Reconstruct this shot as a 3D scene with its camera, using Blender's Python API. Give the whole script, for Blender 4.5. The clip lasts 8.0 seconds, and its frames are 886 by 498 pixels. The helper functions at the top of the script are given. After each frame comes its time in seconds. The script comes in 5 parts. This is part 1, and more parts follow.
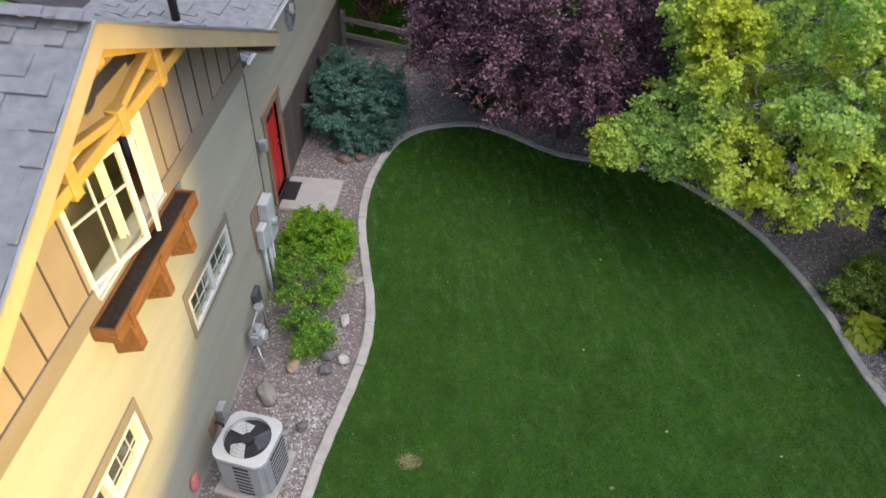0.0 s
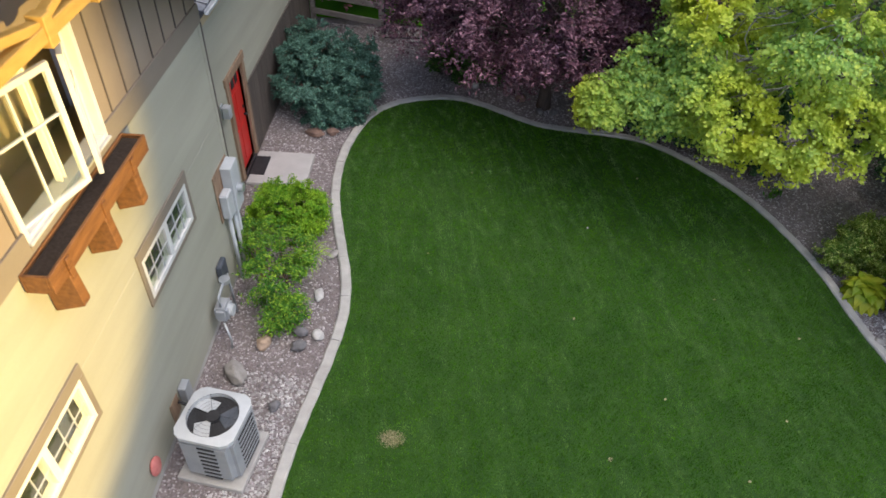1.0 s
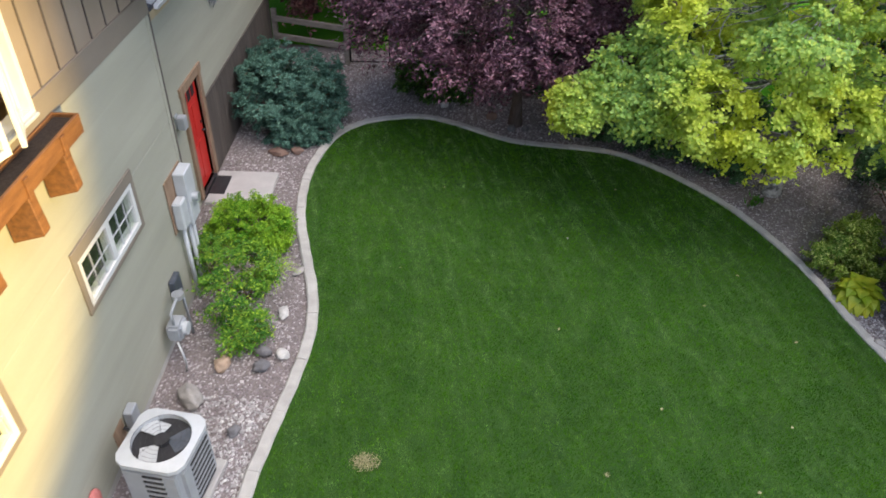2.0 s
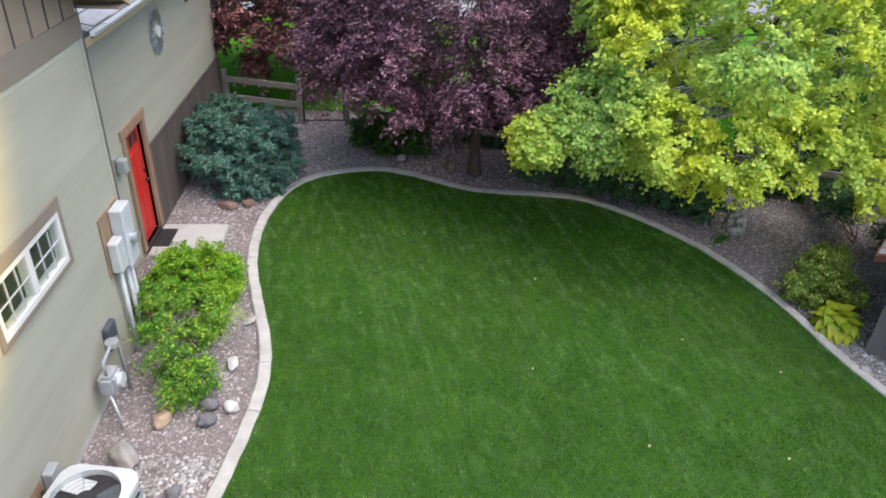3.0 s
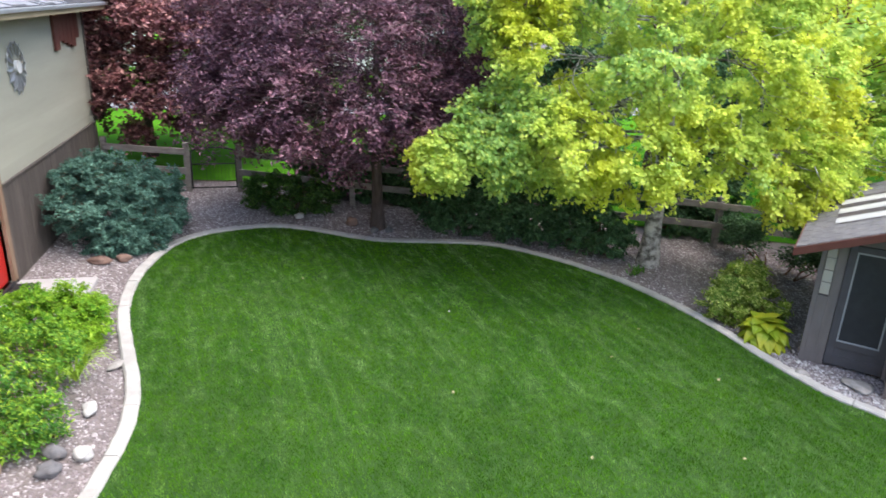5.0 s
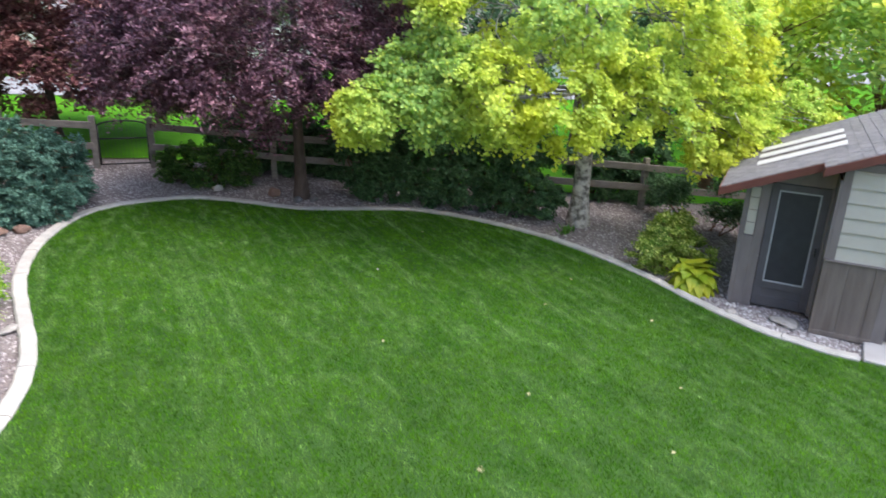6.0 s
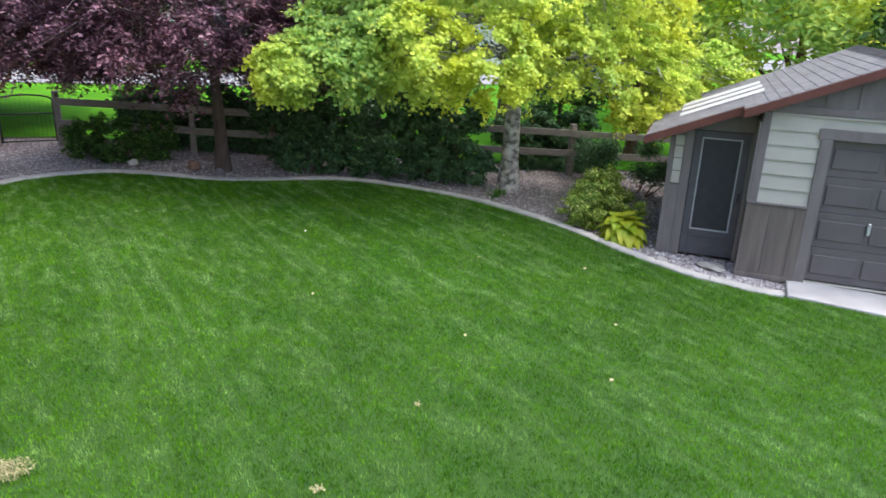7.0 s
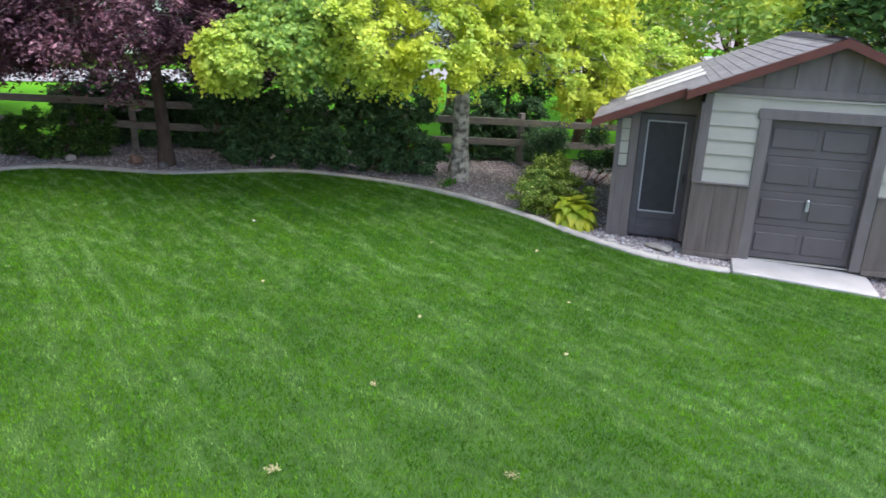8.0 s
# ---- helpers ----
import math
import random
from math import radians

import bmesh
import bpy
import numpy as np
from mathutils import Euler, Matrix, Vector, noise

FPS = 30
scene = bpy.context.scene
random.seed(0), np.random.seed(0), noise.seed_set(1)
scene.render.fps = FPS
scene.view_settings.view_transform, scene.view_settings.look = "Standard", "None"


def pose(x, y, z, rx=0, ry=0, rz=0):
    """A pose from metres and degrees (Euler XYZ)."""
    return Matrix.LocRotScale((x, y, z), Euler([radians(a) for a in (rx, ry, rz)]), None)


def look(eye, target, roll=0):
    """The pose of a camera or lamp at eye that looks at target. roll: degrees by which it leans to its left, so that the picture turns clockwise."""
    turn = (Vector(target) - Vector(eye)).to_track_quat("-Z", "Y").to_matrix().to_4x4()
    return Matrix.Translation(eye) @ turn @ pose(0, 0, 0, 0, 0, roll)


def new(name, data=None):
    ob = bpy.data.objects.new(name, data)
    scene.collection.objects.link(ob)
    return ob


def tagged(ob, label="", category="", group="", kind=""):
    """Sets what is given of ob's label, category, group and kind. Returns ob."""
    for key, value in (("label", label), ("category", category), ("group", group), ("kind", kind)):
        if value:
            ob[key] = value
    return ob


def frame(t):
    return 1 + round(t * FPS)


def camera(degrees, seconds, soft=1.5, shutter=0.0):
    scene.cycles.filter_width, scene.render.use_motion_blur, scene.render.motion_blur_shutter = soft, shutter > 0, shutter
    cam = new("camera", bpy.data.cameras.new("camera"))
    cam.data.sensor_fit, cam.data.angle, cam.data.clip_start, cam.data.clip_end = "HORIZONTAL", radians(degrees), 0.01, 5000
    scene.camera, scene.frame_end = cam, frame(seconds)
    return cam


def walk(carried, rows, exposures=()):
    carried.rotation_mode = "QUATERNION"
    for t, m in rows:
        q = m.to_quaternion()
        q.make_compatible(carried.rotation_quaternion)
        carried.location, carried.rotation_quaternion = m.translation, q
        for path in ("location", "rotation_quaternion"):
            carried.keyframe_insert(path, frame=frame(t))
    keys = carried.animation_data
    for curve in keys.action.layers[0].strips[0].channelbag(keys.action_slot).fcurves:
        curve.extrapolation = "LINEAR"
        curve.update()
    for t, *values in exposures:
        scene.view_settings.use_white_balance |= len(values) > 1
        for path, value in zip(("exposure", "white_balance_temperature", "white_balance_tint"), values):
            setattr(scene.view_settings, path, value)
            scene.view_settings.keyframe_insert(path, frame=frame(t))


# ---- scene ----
cam = camera(64.7, 8.0, soft=1.55, shutter=0.5)
METRES, EYE, TILT, LEAN, TURN = 6.4, 9.1, -43.262, -2.001, 5.23
ROWS = [
    (0.0, 0.0, 0.0, 0.0, 0.0, 0.0, -0.0),
    (0.5, -0.0027, 0.0552, -0.0526, -0.87, 0.18, 0.77),
    (1.0, -0.0021, 0.1128, -0.1015, -1.7, 0.59, 1.53),
    (1.5, -0.0015, 0.1716, -0.1526, -2.55, 2.2, 2.32),
    (3.0, -0.0068, 0.3405, -0.2996, -6.72, 11.79, 6.09),
    (3.5, -0.0049, 0.3965, -0.3476, -7.93, 15.19, 7.19),
    (4.0, 0.0006, 0.4515, -0.3951, -9.3, 18.47, 8.43),
    (5.5, 0.0211, 0.6034, -0.5301, -14.86, 21.37, 13.32),
    (6.0, 0.0285, 0.6484, -0.573, -17.27, 20.73, 15.34),
    (6.5, 0.0318, 0.6851, -0.6121, -19.76, 20.04, 17.38),
    (7.0, 0.0312, 0.7165, -0.6477, -21.95, 19.37, 19.17),
    (7.5, 0.0301, 0.7303, -0.6646, -23.5, 18.86, 20.38),
    (8.0, 0.0291, 0.7359, -0.6724, -25.39, 18.2, 21.81),
]
walk(cam, [(t, pose(0, 0, EYE, TILT, LEAN, TURN) @ pose(METRES * x, METRES * y, METRES * z, 90 + pitch, roll, yaw)) for t, x, y, z, yaw, pitch, roll in ROWS],
     [(0, 0.06), (1.5, 0.26), (3.0, 0.77), (4.0, 1.01), (5.5, 1.21), (8.0, 1.24)])

# ---- world, sun, large lights ----
world = bpy.data.worlds.new("sky")
scene.world = world
world.use_nodes = True
wn, wl = world.node_tree.nodes, world.node_tree.links
sky = wn.new("ShaderNodeTexSky")
sky.sky_type = "NISHITA"
sky.sun_disc = False
sky.sun_elevation, sky.sun_rotation = radians(68), radians(110)
sky.dust_density = 3.0
wl.new(sky.outputs[0], wn["Background"].inputs[0])
wn["Background"].inputs[1].default_value = 0.23

sun_data = bpy.data.lights.new("sun", "SUN")
sun_data.energy, sun_data.angle, sun_data.color = 1.45, radians(65), (1.0, 0.97, 0.955)
sun = new("sun", sun_data)
sun.matrix_world = look((5.5, 0, 16), (0, 6, 0))

# unseen spot lamp, added for the warm light on the gable
warm_spot_data = bpy.data.lights.new("added_warm_spot", "SPOT")
warm_spot_data.energy, warm_spot_data.color = 4300, (1.0, 0.70, 0.23)
warm_spot_data.spot_size, warm_spot_data.spot_blend, warm_spot_data.shadow_soft_size = radians(62), 0.35, 0.06
warm_spot = new("added_warm_spot", warm_spot_data)
warm_spot.matrix_world = look((2.6, 1.2, 4.5), (-3.4, 2.5, 4.5))


# ---- materials ----
def mat(name, c1, c2, scale=6.0, rough=0.7, bump=0.15, fine=90.0, metal=0.0, rand=0.0, spread=0.25, stretch=None, spec=0.35):
    """Two colours mixed by broad stains and fine grain, with a fine relief; rand varies single objects."""
    m = bpy.data.materials.new(name)
    m.use_nodes = True
    n, l = m.node_tree.nodes, m.node_tree.links
    b = n["Principled BSDF"]
    geo = n.new("ShaderNodeNewGeometry")
    src = geo.outputs["Position"]
    if stretch:
        vm = n.new("ShaderNodeVectorMath")
        vm.operation = "MULTIPLY"
        vm.inputs[1].default_value = stretch
        l.new(src, vm.inputs[0])
        src = vm.outputs[0]
    broad, grain = n.new("ShaderNodeTexNoise"), n.new("ShaderNodeTexNoise")
    broad.inputs["Scale"].default_value, grain.inputs["Scale"].default_value = scale, fine
    broad.inputs["Detail"].default_value, grain.inputs["Detail"].default_value = 5, 3
    l.new(src, broad.inputs["Vector"])
    l.new(src, grain.inputs["Vector"])
    add = n.new("ShaderNodeMath")
    add.operation = "MULTIPLY_ADD"
    add.inputs[1].default_value = 0.35
    l.new(grain.outputs[0], add.inputs[0])
    l.new(broad.outputs[0], add.inputs[2])
    ramp = n.new("ShaderNodeMapRange")
    ramp.inputs[1].default_value, ramp.inputs[2].default_value = 0.68 - spread, 0.68 + spread
    l.new(add.outputs[0], ramp.inputs[0])
    mix = n.new("ShaderNodeMix")
    mix.data_type = "RGBA"
    mix.inputs[6].default_value, mix.inputs[7].default_value = (*c1, 1), (*c2, 1)
    l.new(ramp.outputs[0], mix.inputs[0])
    colour = mix.outputs[2]
    if rand:
        info, hsv, val = n.new("ShaderNodeObjectInfo"), n.new("ShaderNodeHueSaturation"), n.new("ShaderNodeMapRange")
        val.inputs[3].default_value, val.inputs[4].default_value = 1 - rand, 1 + rand
        both, wrap = n.new("ShaderNodeMath"), n.new("ShaderNodeMath")
        wrap.operation = "FRACT"
        l.new(info.outputs["Random"], both.inputs[0])
        l.new(geo.outputs["Random Per Island"], both.inputs[1])
        l.new(both.outputs[0], wrap.inputs[0])
        l.new(wrap.outputs[0], val.inputs[0])
        l.new(val.outputs[0], hsv.inputs["Value"])
        l.new(colour, hsv.inputs["Color"])
        colour = hsv.outputs[0]
    l.new(colour, b.inputs["Base Color"])
    b.inputs["Roughness"].default_value, b.inputs["Metallic"].default_value = rough, metal
    b.inputs["Specular IOR Level"].default_value = spec
    if bump:
        bp = n.new("ShaderNodeBump")
        bp.inputs["Strength"].default_value, bp.inputs["Distance"].default_value = bump, 0.01
        l.new(grain.outputs[0], bp.inputs["Height"])
        l.new(bp.outputs[0], b.inputs["Normal"])
    return m


def leaf_mat(name, c1, c2, c3, scale=0.8, rough=0.5, glow=0.3, jitter=0.35, spec=0.3, lo=0.38, hi=0.62):
    """Foliage: three colours by broad patches and by single leaf, some light through the leaf."""
    m = bpy.data.materials.new(name)
    m.use_nodes = True
    n, l = m.node_tree.nodes, m.node_tree.links
    b, out = n["Principled BSDF"], n["Material Output"]
    geo, noi = n.new("ShaderNodeNewGeometry"), n.new("ShaderNodeTexNoise")
    noi.inputs["Scale"].default_value, noi.inputs["Detail"].default_value = scale, 3
    l.new(geo.outputs["Position"], noi.inputs["Vector"])
    rng = n.new("ShaderNodeMapRange")
    rng.inputs[1].default_value, rng.inputs[2].default_value = lo, hi
    l.new(noi.outputs[0], rng.inputs[0])
    mix, mix2 = n.new("ShaderNodeMix"), n.new("ShaderNodeMix")
    mix.data_type = mix2.data_type = "RGBA"
    mix.inputs[6].default_value, mix.inputs[7].default_value = (*c1, 1), (*c2, 1)
    l.new(rng.outputs[0], mix.inputs[0])
    pick = n.new("ShaderNodeMapRange")
    pick.inputs[1].default_value, pick.inputs[2].default_value, pick.inputs[4].default_value = 0.55, 1.0, 0.8
    l.new(geo.outputs["Random Per Island"], pick.inputs[0])
    l.new(pick.outputs[0], mix2.inputs[0])
    l.new(mix.outputs[2], mix2.inputs[6])
    mix2.inputs[7].default_value = (*c3, 1)
    hsv, val = n.new("ShaderNodeHueSaturation"), n.new("ShaderNodeMapRange")
    val.inputs[3].default_value, val.inputs[4].default_value = 1 - jitter, 1 + jitter
    l.new(geo.outputs["Random Per Island"], val.inputs[0])
    l.new(val.outputs[0], hsv.inputs["Value"])
    l.new(mix2.outputs[2], hsv.inputs["Color"])
    l.new(hsv.outputs[0], b.inputs["Base Color"])
    b.inputs["Roughness"].default_value = rough
    b.inputs["Specular IOR Level"].default_value = spec
    if glow:
        tr, ms = n.new("ShaderNodeBsdfTranslucent"), n.new("ShaderNodeMixShader")
        ms.inputs[0].default_value = glow
        l.new(hsv.outputs[0], tr.inputs[0])
        l.new(b.outputs[0], ms.inputs[1])
        l.new(tr.outputs[0], ms.inputs[2])
        l.new(ms.outputs[0], out.inputs[0])
    return m


def grass_mat(name, c1, c2, c3, c4):
    """Turf: broad mottling, streaks along the mowing direction, single blades paler."""
    m = leaf_mat(name, c1, c2, c3, 1.3, 0.7, 0.3, 0.24, 0.12, 0.36, 0.64)
    n, l = m.node_tree.nodes, m.node_tree.links
    hsv = n["Hue/Saturation/Value"]
    src = hsv.inputs["Color"].links[0].from_socket
    geo = n["Geometry"]
    rot, mul, noi, rng, mix = n.new("ShaderNodeVectorRotate"), n.new("ShaderNodeVectorMath"), n.new("ShaderNodeTexNoise"), n.new("ShaderNodeMapRange"), n.new("ShaderNodeMix")
    rot.rotation_type = "Z_AXIS"
    rot.inputs["Angle"].default_value = radians(-14)
    mul.operation = "MULTIPLY"
    mul.inputs[1].default_value = (2.3, 0.9, 1.0)
    noi.inputs["Scale"].default_value, noi.inputs["Detail"].default_value = 2.6, 5
    rng.inputs[1].default_value, rng.inputs[2].default_value, rng.inputs[4].default_value = 0.5, 0.72, 0.85
    mix.data_type = "RGBA"
    l.new(geo.outputs["Position"], rot.inputs["Vector"])
    l.new(rot.outputs[0], mul.inputs[0])
    l.new(mul.outputs[0], noi.inputs["Vector"])
    l.new(noi.outputs[0], rng.inputs[0])
    l.new(rng.outputs[0], mix.inputs[0])
    l.new(src, mix.inputs[6])
    mix.inputs[7].default_value = (*c4, 1)
    # thin straight mowing lines
    rot2, mul2, noi2, rng2, mix3 = n.new("ShaderNodeVectorRotate"), n.new("ShaderNodeVectorMath"), n.new("ShaderNodeTexNoise"), n.new("ShaderNodeMapRange"), n.new("ShaderNodeMix")
    rot2.rotation_type = "Z_AXIS"
    rot2.inputs["Angle"].default_value = radians(-9.1)
    mul2.operation = "MULTIPLY"
    mul2.inputs[1].default_value = (7.0, 0.16, 0.0)
    noi2.inputs["Scale"].default_value, noi2.inputs["Detail"].default_value = 1.0, 2
    rng2.inputs[1].default_value, rng2.inputs[2].default_value, rng2.inputs[4].default_value = 0.54, 0.74, 0.55
    mix3.data_type = "RGBA"
    l.new(geo.outputs["Position"], rot2.inputs["Vector"])
    l.new(rot2.outputs[0], mul2.inputs[0])
    l.new(mul2.outputs[0], noi2.inputs["Vector"])
    l.new(noi2.outputs[0], rng2.inputs[0])
    l.new(rng2.outputs[0], mix3.inputs[0])
    l.new(mix.outputs[2], mix3.inputs[6])
    mix3.inputs[7].default_value = (*c4, 1)
    l.new(mix3.outputs[2], hsv.inputs["Color"])
    # tufts and broad lush or thin areas
    value = hsv.inputs["Value"].links[0].from_socket
    for size, detail, low, high in ((11.0, 5, 0.7, 1.3), (0.4, 2, 0.86, 1.14)):
        tuft, span, mulv = n.new("ShaderNodeTexNoise"), n.new("ShaderNodeMapRange"), n.new("ShaderNodeMath")
        tuft.inputs["Scale"].default_value, tuft.inputs["Detail"].default_value = size, detail
        span.inputs[1].default_value, span.inputs[2].default_value = 0.32, 0.68
        span.inputs[3].default_value, span.inputs[4].default_value = low, high
        mulv.operation = "MULTIPLY"
        l.new(geo.outputs["Position"], tuft.inputs["Vector"])
        l.new(tuft.outputs[0], span.inputs[0])
        l.new(span.outputs[0], mulv.inputs[0])
        l.new(value, mulv.inputs[1])
        value = mulv.outputs[0]
    l.new(value, hsv.inputs["Value"])
    return m


def glass_mat(name):
    m = bpy.data.materials.new(name)
    m.use_nodes = True
    b = m.node_tree.nodes["Principled BSDF"]
    b.inputs["Base Color"].default_value = (0.86, 0.92, 0.9, 1)
    b.inputs["Transmission Weight"].default_value = 1.0
    b.inputs["Roughness"].default_value, b.inputs["IOR"].default_value = 0.02, 1.45
    return m


M_SIDING = mat("sage_siding", (0.305, 0.302, 0.243), (0.375, 0.37, 0.302), 1.2, 0.75, 0.1, rand=0.04, stretch=(1, 0.35, 2.5))
M_TAUPE = mat("taupe_paint", (0.25, 0.2, 0.152), (0.305, 0.247, 0.19), 2.0, 0.7, 0.1)
M_TAUPE_TRIM = mat("taupe_trim", (0.19, 0.16, 0.128), (0.235, 0.202, 0.163), 3.0, 0.65, 0.1, stretch=(1, 0.4, 1))
M_SKIRT = mat("stained_boards", (0.07, 0.058, 0.052), (0.115, 0.096, 0.085), 5.0, 0.75, 0.25, rand=0.15, stretch=(3, 3, 0.25))
M_CEDAR = mat("cedar", (0.115, 0.05, 0.02), (0.235, 0.105, 0.038), 6.0, 0.55, 0.2, stretch=(4, 0.6, 4))
M_TIMBER = mat("truss_timber", (0.36, 0.22, 0.055), (0.50, 0.32, 0.09), 5.0, 0.6, 0.2, stretch=(3, 0.7, 3))
M_FASCIA = mat("fascia_paint", (0.34, 0.27, 0.16), (0.40, 0.32, 0.20), 2.5, 0.6, 0.08)
M_TRIMWOOD = mat("weathered_door_trim", (0.20, 0.125, 0.075), (0.33, 0.23, 0.16), 6.0, 0.7, 0.25, stretch=(3, 3, 0.5))
M_RED = mat("red_paint", (0.48, 0.022, 0.018), (0.56, 0.035, 0.028), 3.0, 0.4, 0.05)
M_WHITE = mat("white_paint", (0.60, 0.60, 0.585), (0.68, 0.68, 0.665), 4.0, 0.45, 0.04)
M_SHINGLE = mat("grey_shingle", (0.185, 0.19, 0.205), (0.275, 0.278, 0.295), 9.0, 0.9, 0.5, fine=160, rand=0.06)
M_SHEDSHINGLE = mat("brown_grey_shingle", (0.115, 0.112, 0.115), (0.18, 0.175, 0.18), 9.0, 0.9, 0.5, fine=160, rand=0.1)
M_METAL = mat("galvanised", (0.45, 0.47, 0.49), (0.58, 0.60, 0.62), 7.0, 0.4, 0.05, metal=0.7)
M_GREYPAINT = mat("grey_enamel", (0.28, 0.295, 0.31), (0.34, 0.355, 0.37), 6.0, 0.45, 0.05)
M_LIGHTGREY = mat("light_grey_enamel", (0.42, 0.44, 0.455), (0.50, 0.52, 0.535), 6.0, 0.45, 0.05)
M_DARK = mat("dark_plastic", (0.018, 0.018, 0.02), (0.035, 0.035, 0.038), 9.0, 0.5, 0.05)
M_BLACK = mat("black_metal_and_room_shade", (0.012, 0.012, 0.013), (0.03, 0.03, 0.03), 9.0, 0.45, 0.05)
M_INSIDE = mat("dim_interior", (0.26, 0.20, 0.13), (0.34, 0.27, 0.19), 2.0, 0.9, 0.0)
M_CONCRETE = mat("concrete", (0.33, 0.316, 0.295), (0.46, 0.442, 0.415), 5.0, 0.85, 0.35, fine=140, rand=0.06)
M_SLAB = mat("slab_concrete", (0.36, 0.345, 0.335), (0.45, 0.435, 0.425), 3.0, 0.85, 0.3, fine=120)
M_GRAVEL = mat("gravel_bed", (0.135, 0.112, 0.108), (0.23, 0.20, 0.193), 26.0, 0.95, 0.8, fine=75)
M_SOIL = mat("potting_soil", (0.018, 0.013, 0.01), (0.05, 0.036, 0.028), 40.0, 0.95, 0.9)
# darker than the blades: the shade between them is put into this colour
M_SHADED_TURF = mat("turf", (0.017, 0.056, 0.006), (0.032, 0.088, 0.010), 3.0, 0.95, 0.8, fine=120)
M_FARTURF = mat("far_turf", (0.045, 0.155, 0.008), (0.085, 0.24, 0.013), 0.8, 1.0, 0.6, fine=25, spec=0.03)
M_ROAD = mat("pale_road", (0.19, 0.19, 0.195), (0.27, 0.265, 0.265), 1.0, 0.9, 0.2)
M_WOODGREY = mat("weathered_rail", (0.16, 0.14, 0.125), (0.26, 0.235, 0.21), 6.0, 0.85, 0.4, rand=0.12, stretch=(0.7, 2, 3))
M_BARK_D = mat("plum_bark", (0.06, 0.043, 0.038), (0.12, 0.09, 0.08), 9.0, 0.9, 0.7, stretch=(2, 2, 0.5))
M_BARK_A = mat("aspen_bark", (0.11, 0.10, 0.09), (0.56, 0.53, 0.49), 6.0, 0.85, 0.5, fine=40, stretch=(1.3, 1.3, 1.5), spread=0.13)
M_TWIG = mat("plum_twigs", (0.13, 0.095, 0.095), (0.22, 0.17, 0.17), 9.0, 0.8, 0.3)
M_BARK_J = mat("brown_bark", (0.10, 0.05, 0.032), (0.17, 0.095, 0.06), 9.0, 0.9, 0.6)
M_SHEDSIDE = mat("shed_siding", (0.335, 0.325, 0.285), (0.39, 0.38, 0.335), 3.0, 0.7, 0.08, rand=0.03)
M_SHEDGREY = mat("shed_trim_and_rib_shade", (0.122, 0.107, 0.105), (0.168, 0.15, 0.147), 4.0, 0.7, 0.15, stretch=(2, 2, 0.6))
M_GARAGE = mat("garage_door_paint", (0.088, 0.077, 0.08), (0.112, 0.1, 0.104), 3.0, 0.5, 0.05)
M_SHEDSKIRT = mat("shed_plank", (0.095, 0.078, 0.07), (0.165, 0.14, 0.125), 4.0, 0.75, 0.25, rand=0.15, stretch=(3, 3, 0.3))
M_REDBROWN = mat("redbrown_fascia", (0.085, 0.028, 0.021), (0.125, 0.042, 0.031), 5.0, 0.6, 0.15)
M_PANEL = mat("corrugated_panel", (0.40, 0.40, 0.39), (0.50, 0.50, 0.485), 5.0, 0.5, 0.05)
M_WHITESTONE = leaf_mat("white_pebbles", (0.30, 0.28, 0.27), (0.38, 0.36, 0.35), (0.50, 0.49, 0.475), 3.0, 0.9, 0.0, 0.25)
M_SHEDDOOR = mat("dark_door_paint", (0.055, 0.053, 0.06), (0.078, 0.076, 0.085), 4.0, 0.6, 0.08)
M_SCREEN = mat("insect_screen", (0.018, 0.02, 0.026), (0.03, 0.033, 0.04), 6.0, 0.5, 0.1)
M_HOUSEFAR = mat("far_house_wall", (0.55, 0.54, 0.52), (0.64, 0.63, 0.61), 1.0, 0.8, 0.0)
M_ROOFFAR = mat("far_roof", (0.12, 0.12, 0.13), (0.18, 0.18, 0.19), 2.0, 0.9, 0.0)
M_GLASS = glass_mat("window_glass")
M_ROCK_G = mat("grey_rock", (0.24, 0.22, 0.20), (0.36, 0.34, 0.32), 12.0, 0.9, 0.6)
M_ROCK_O = mat("orange_rock", (0.32, 0.225, 0.155), (0.45, 0.34, 0.26), 12.0, 0.9, 0.6)
M_ROCK_W = mat("white_rock", (0.40, 0.385, 0.37), (0.54, 0.52, 0.50), 12.0, 0.9, 0.5)
M_ROCK_D = mat("dark_rock", (0.11, 0.105, 0.11), (0.18, 0.175, 0.18), 12.0, 0.9, 0.5)
M_ROCK_R = mat("red_rock", (0.15, 0.095, 0.075), (0.23, 0.15, 0.12), 12.0, 0.9, 0.6)
M_SLATE = mat("slate_plastic", (0.05, 0.06, 0.075), (0.09, 0.10, 0.12), 9.0, 0.35, 0.05)
M_PINK = mat("faded_red_plastic", (0.45, 0.12, 0.11), (0.58, 0.22, 0.20), 14.0, 0.5, 0.1)
M_PEBBLE = leaf_mat("pebbles", (0.20, 0.167, 0.167), (0.275, 0.24, 0.24), (0.41, 0.385, 0.385), 0.9, 0.9, 0.0, 0.32)
M_GRASS = grass_mat("grass_blades", (0.052, 0.174, 0.007), (0.098, 0.246, 0.009), (0.122, 0.256, 0.015), (0.25, 0.40, 0.13))
M_STRAW = leaf_mat("straw", (0.27, 0.26, 0.12), (0.36, 0.33, 0.18), (0.44, 0.41, 0.25), 5.0, 0.7, 0.2, 0.25)
M_PLUM = leaf_mat("plum_leaves", (0.086, 0.032, 0.056), (0.135, 0.052, 0.075), (0.27, 0.145, 0.175), 0.8, 0.45, 0.06, 0.45, 0.4)
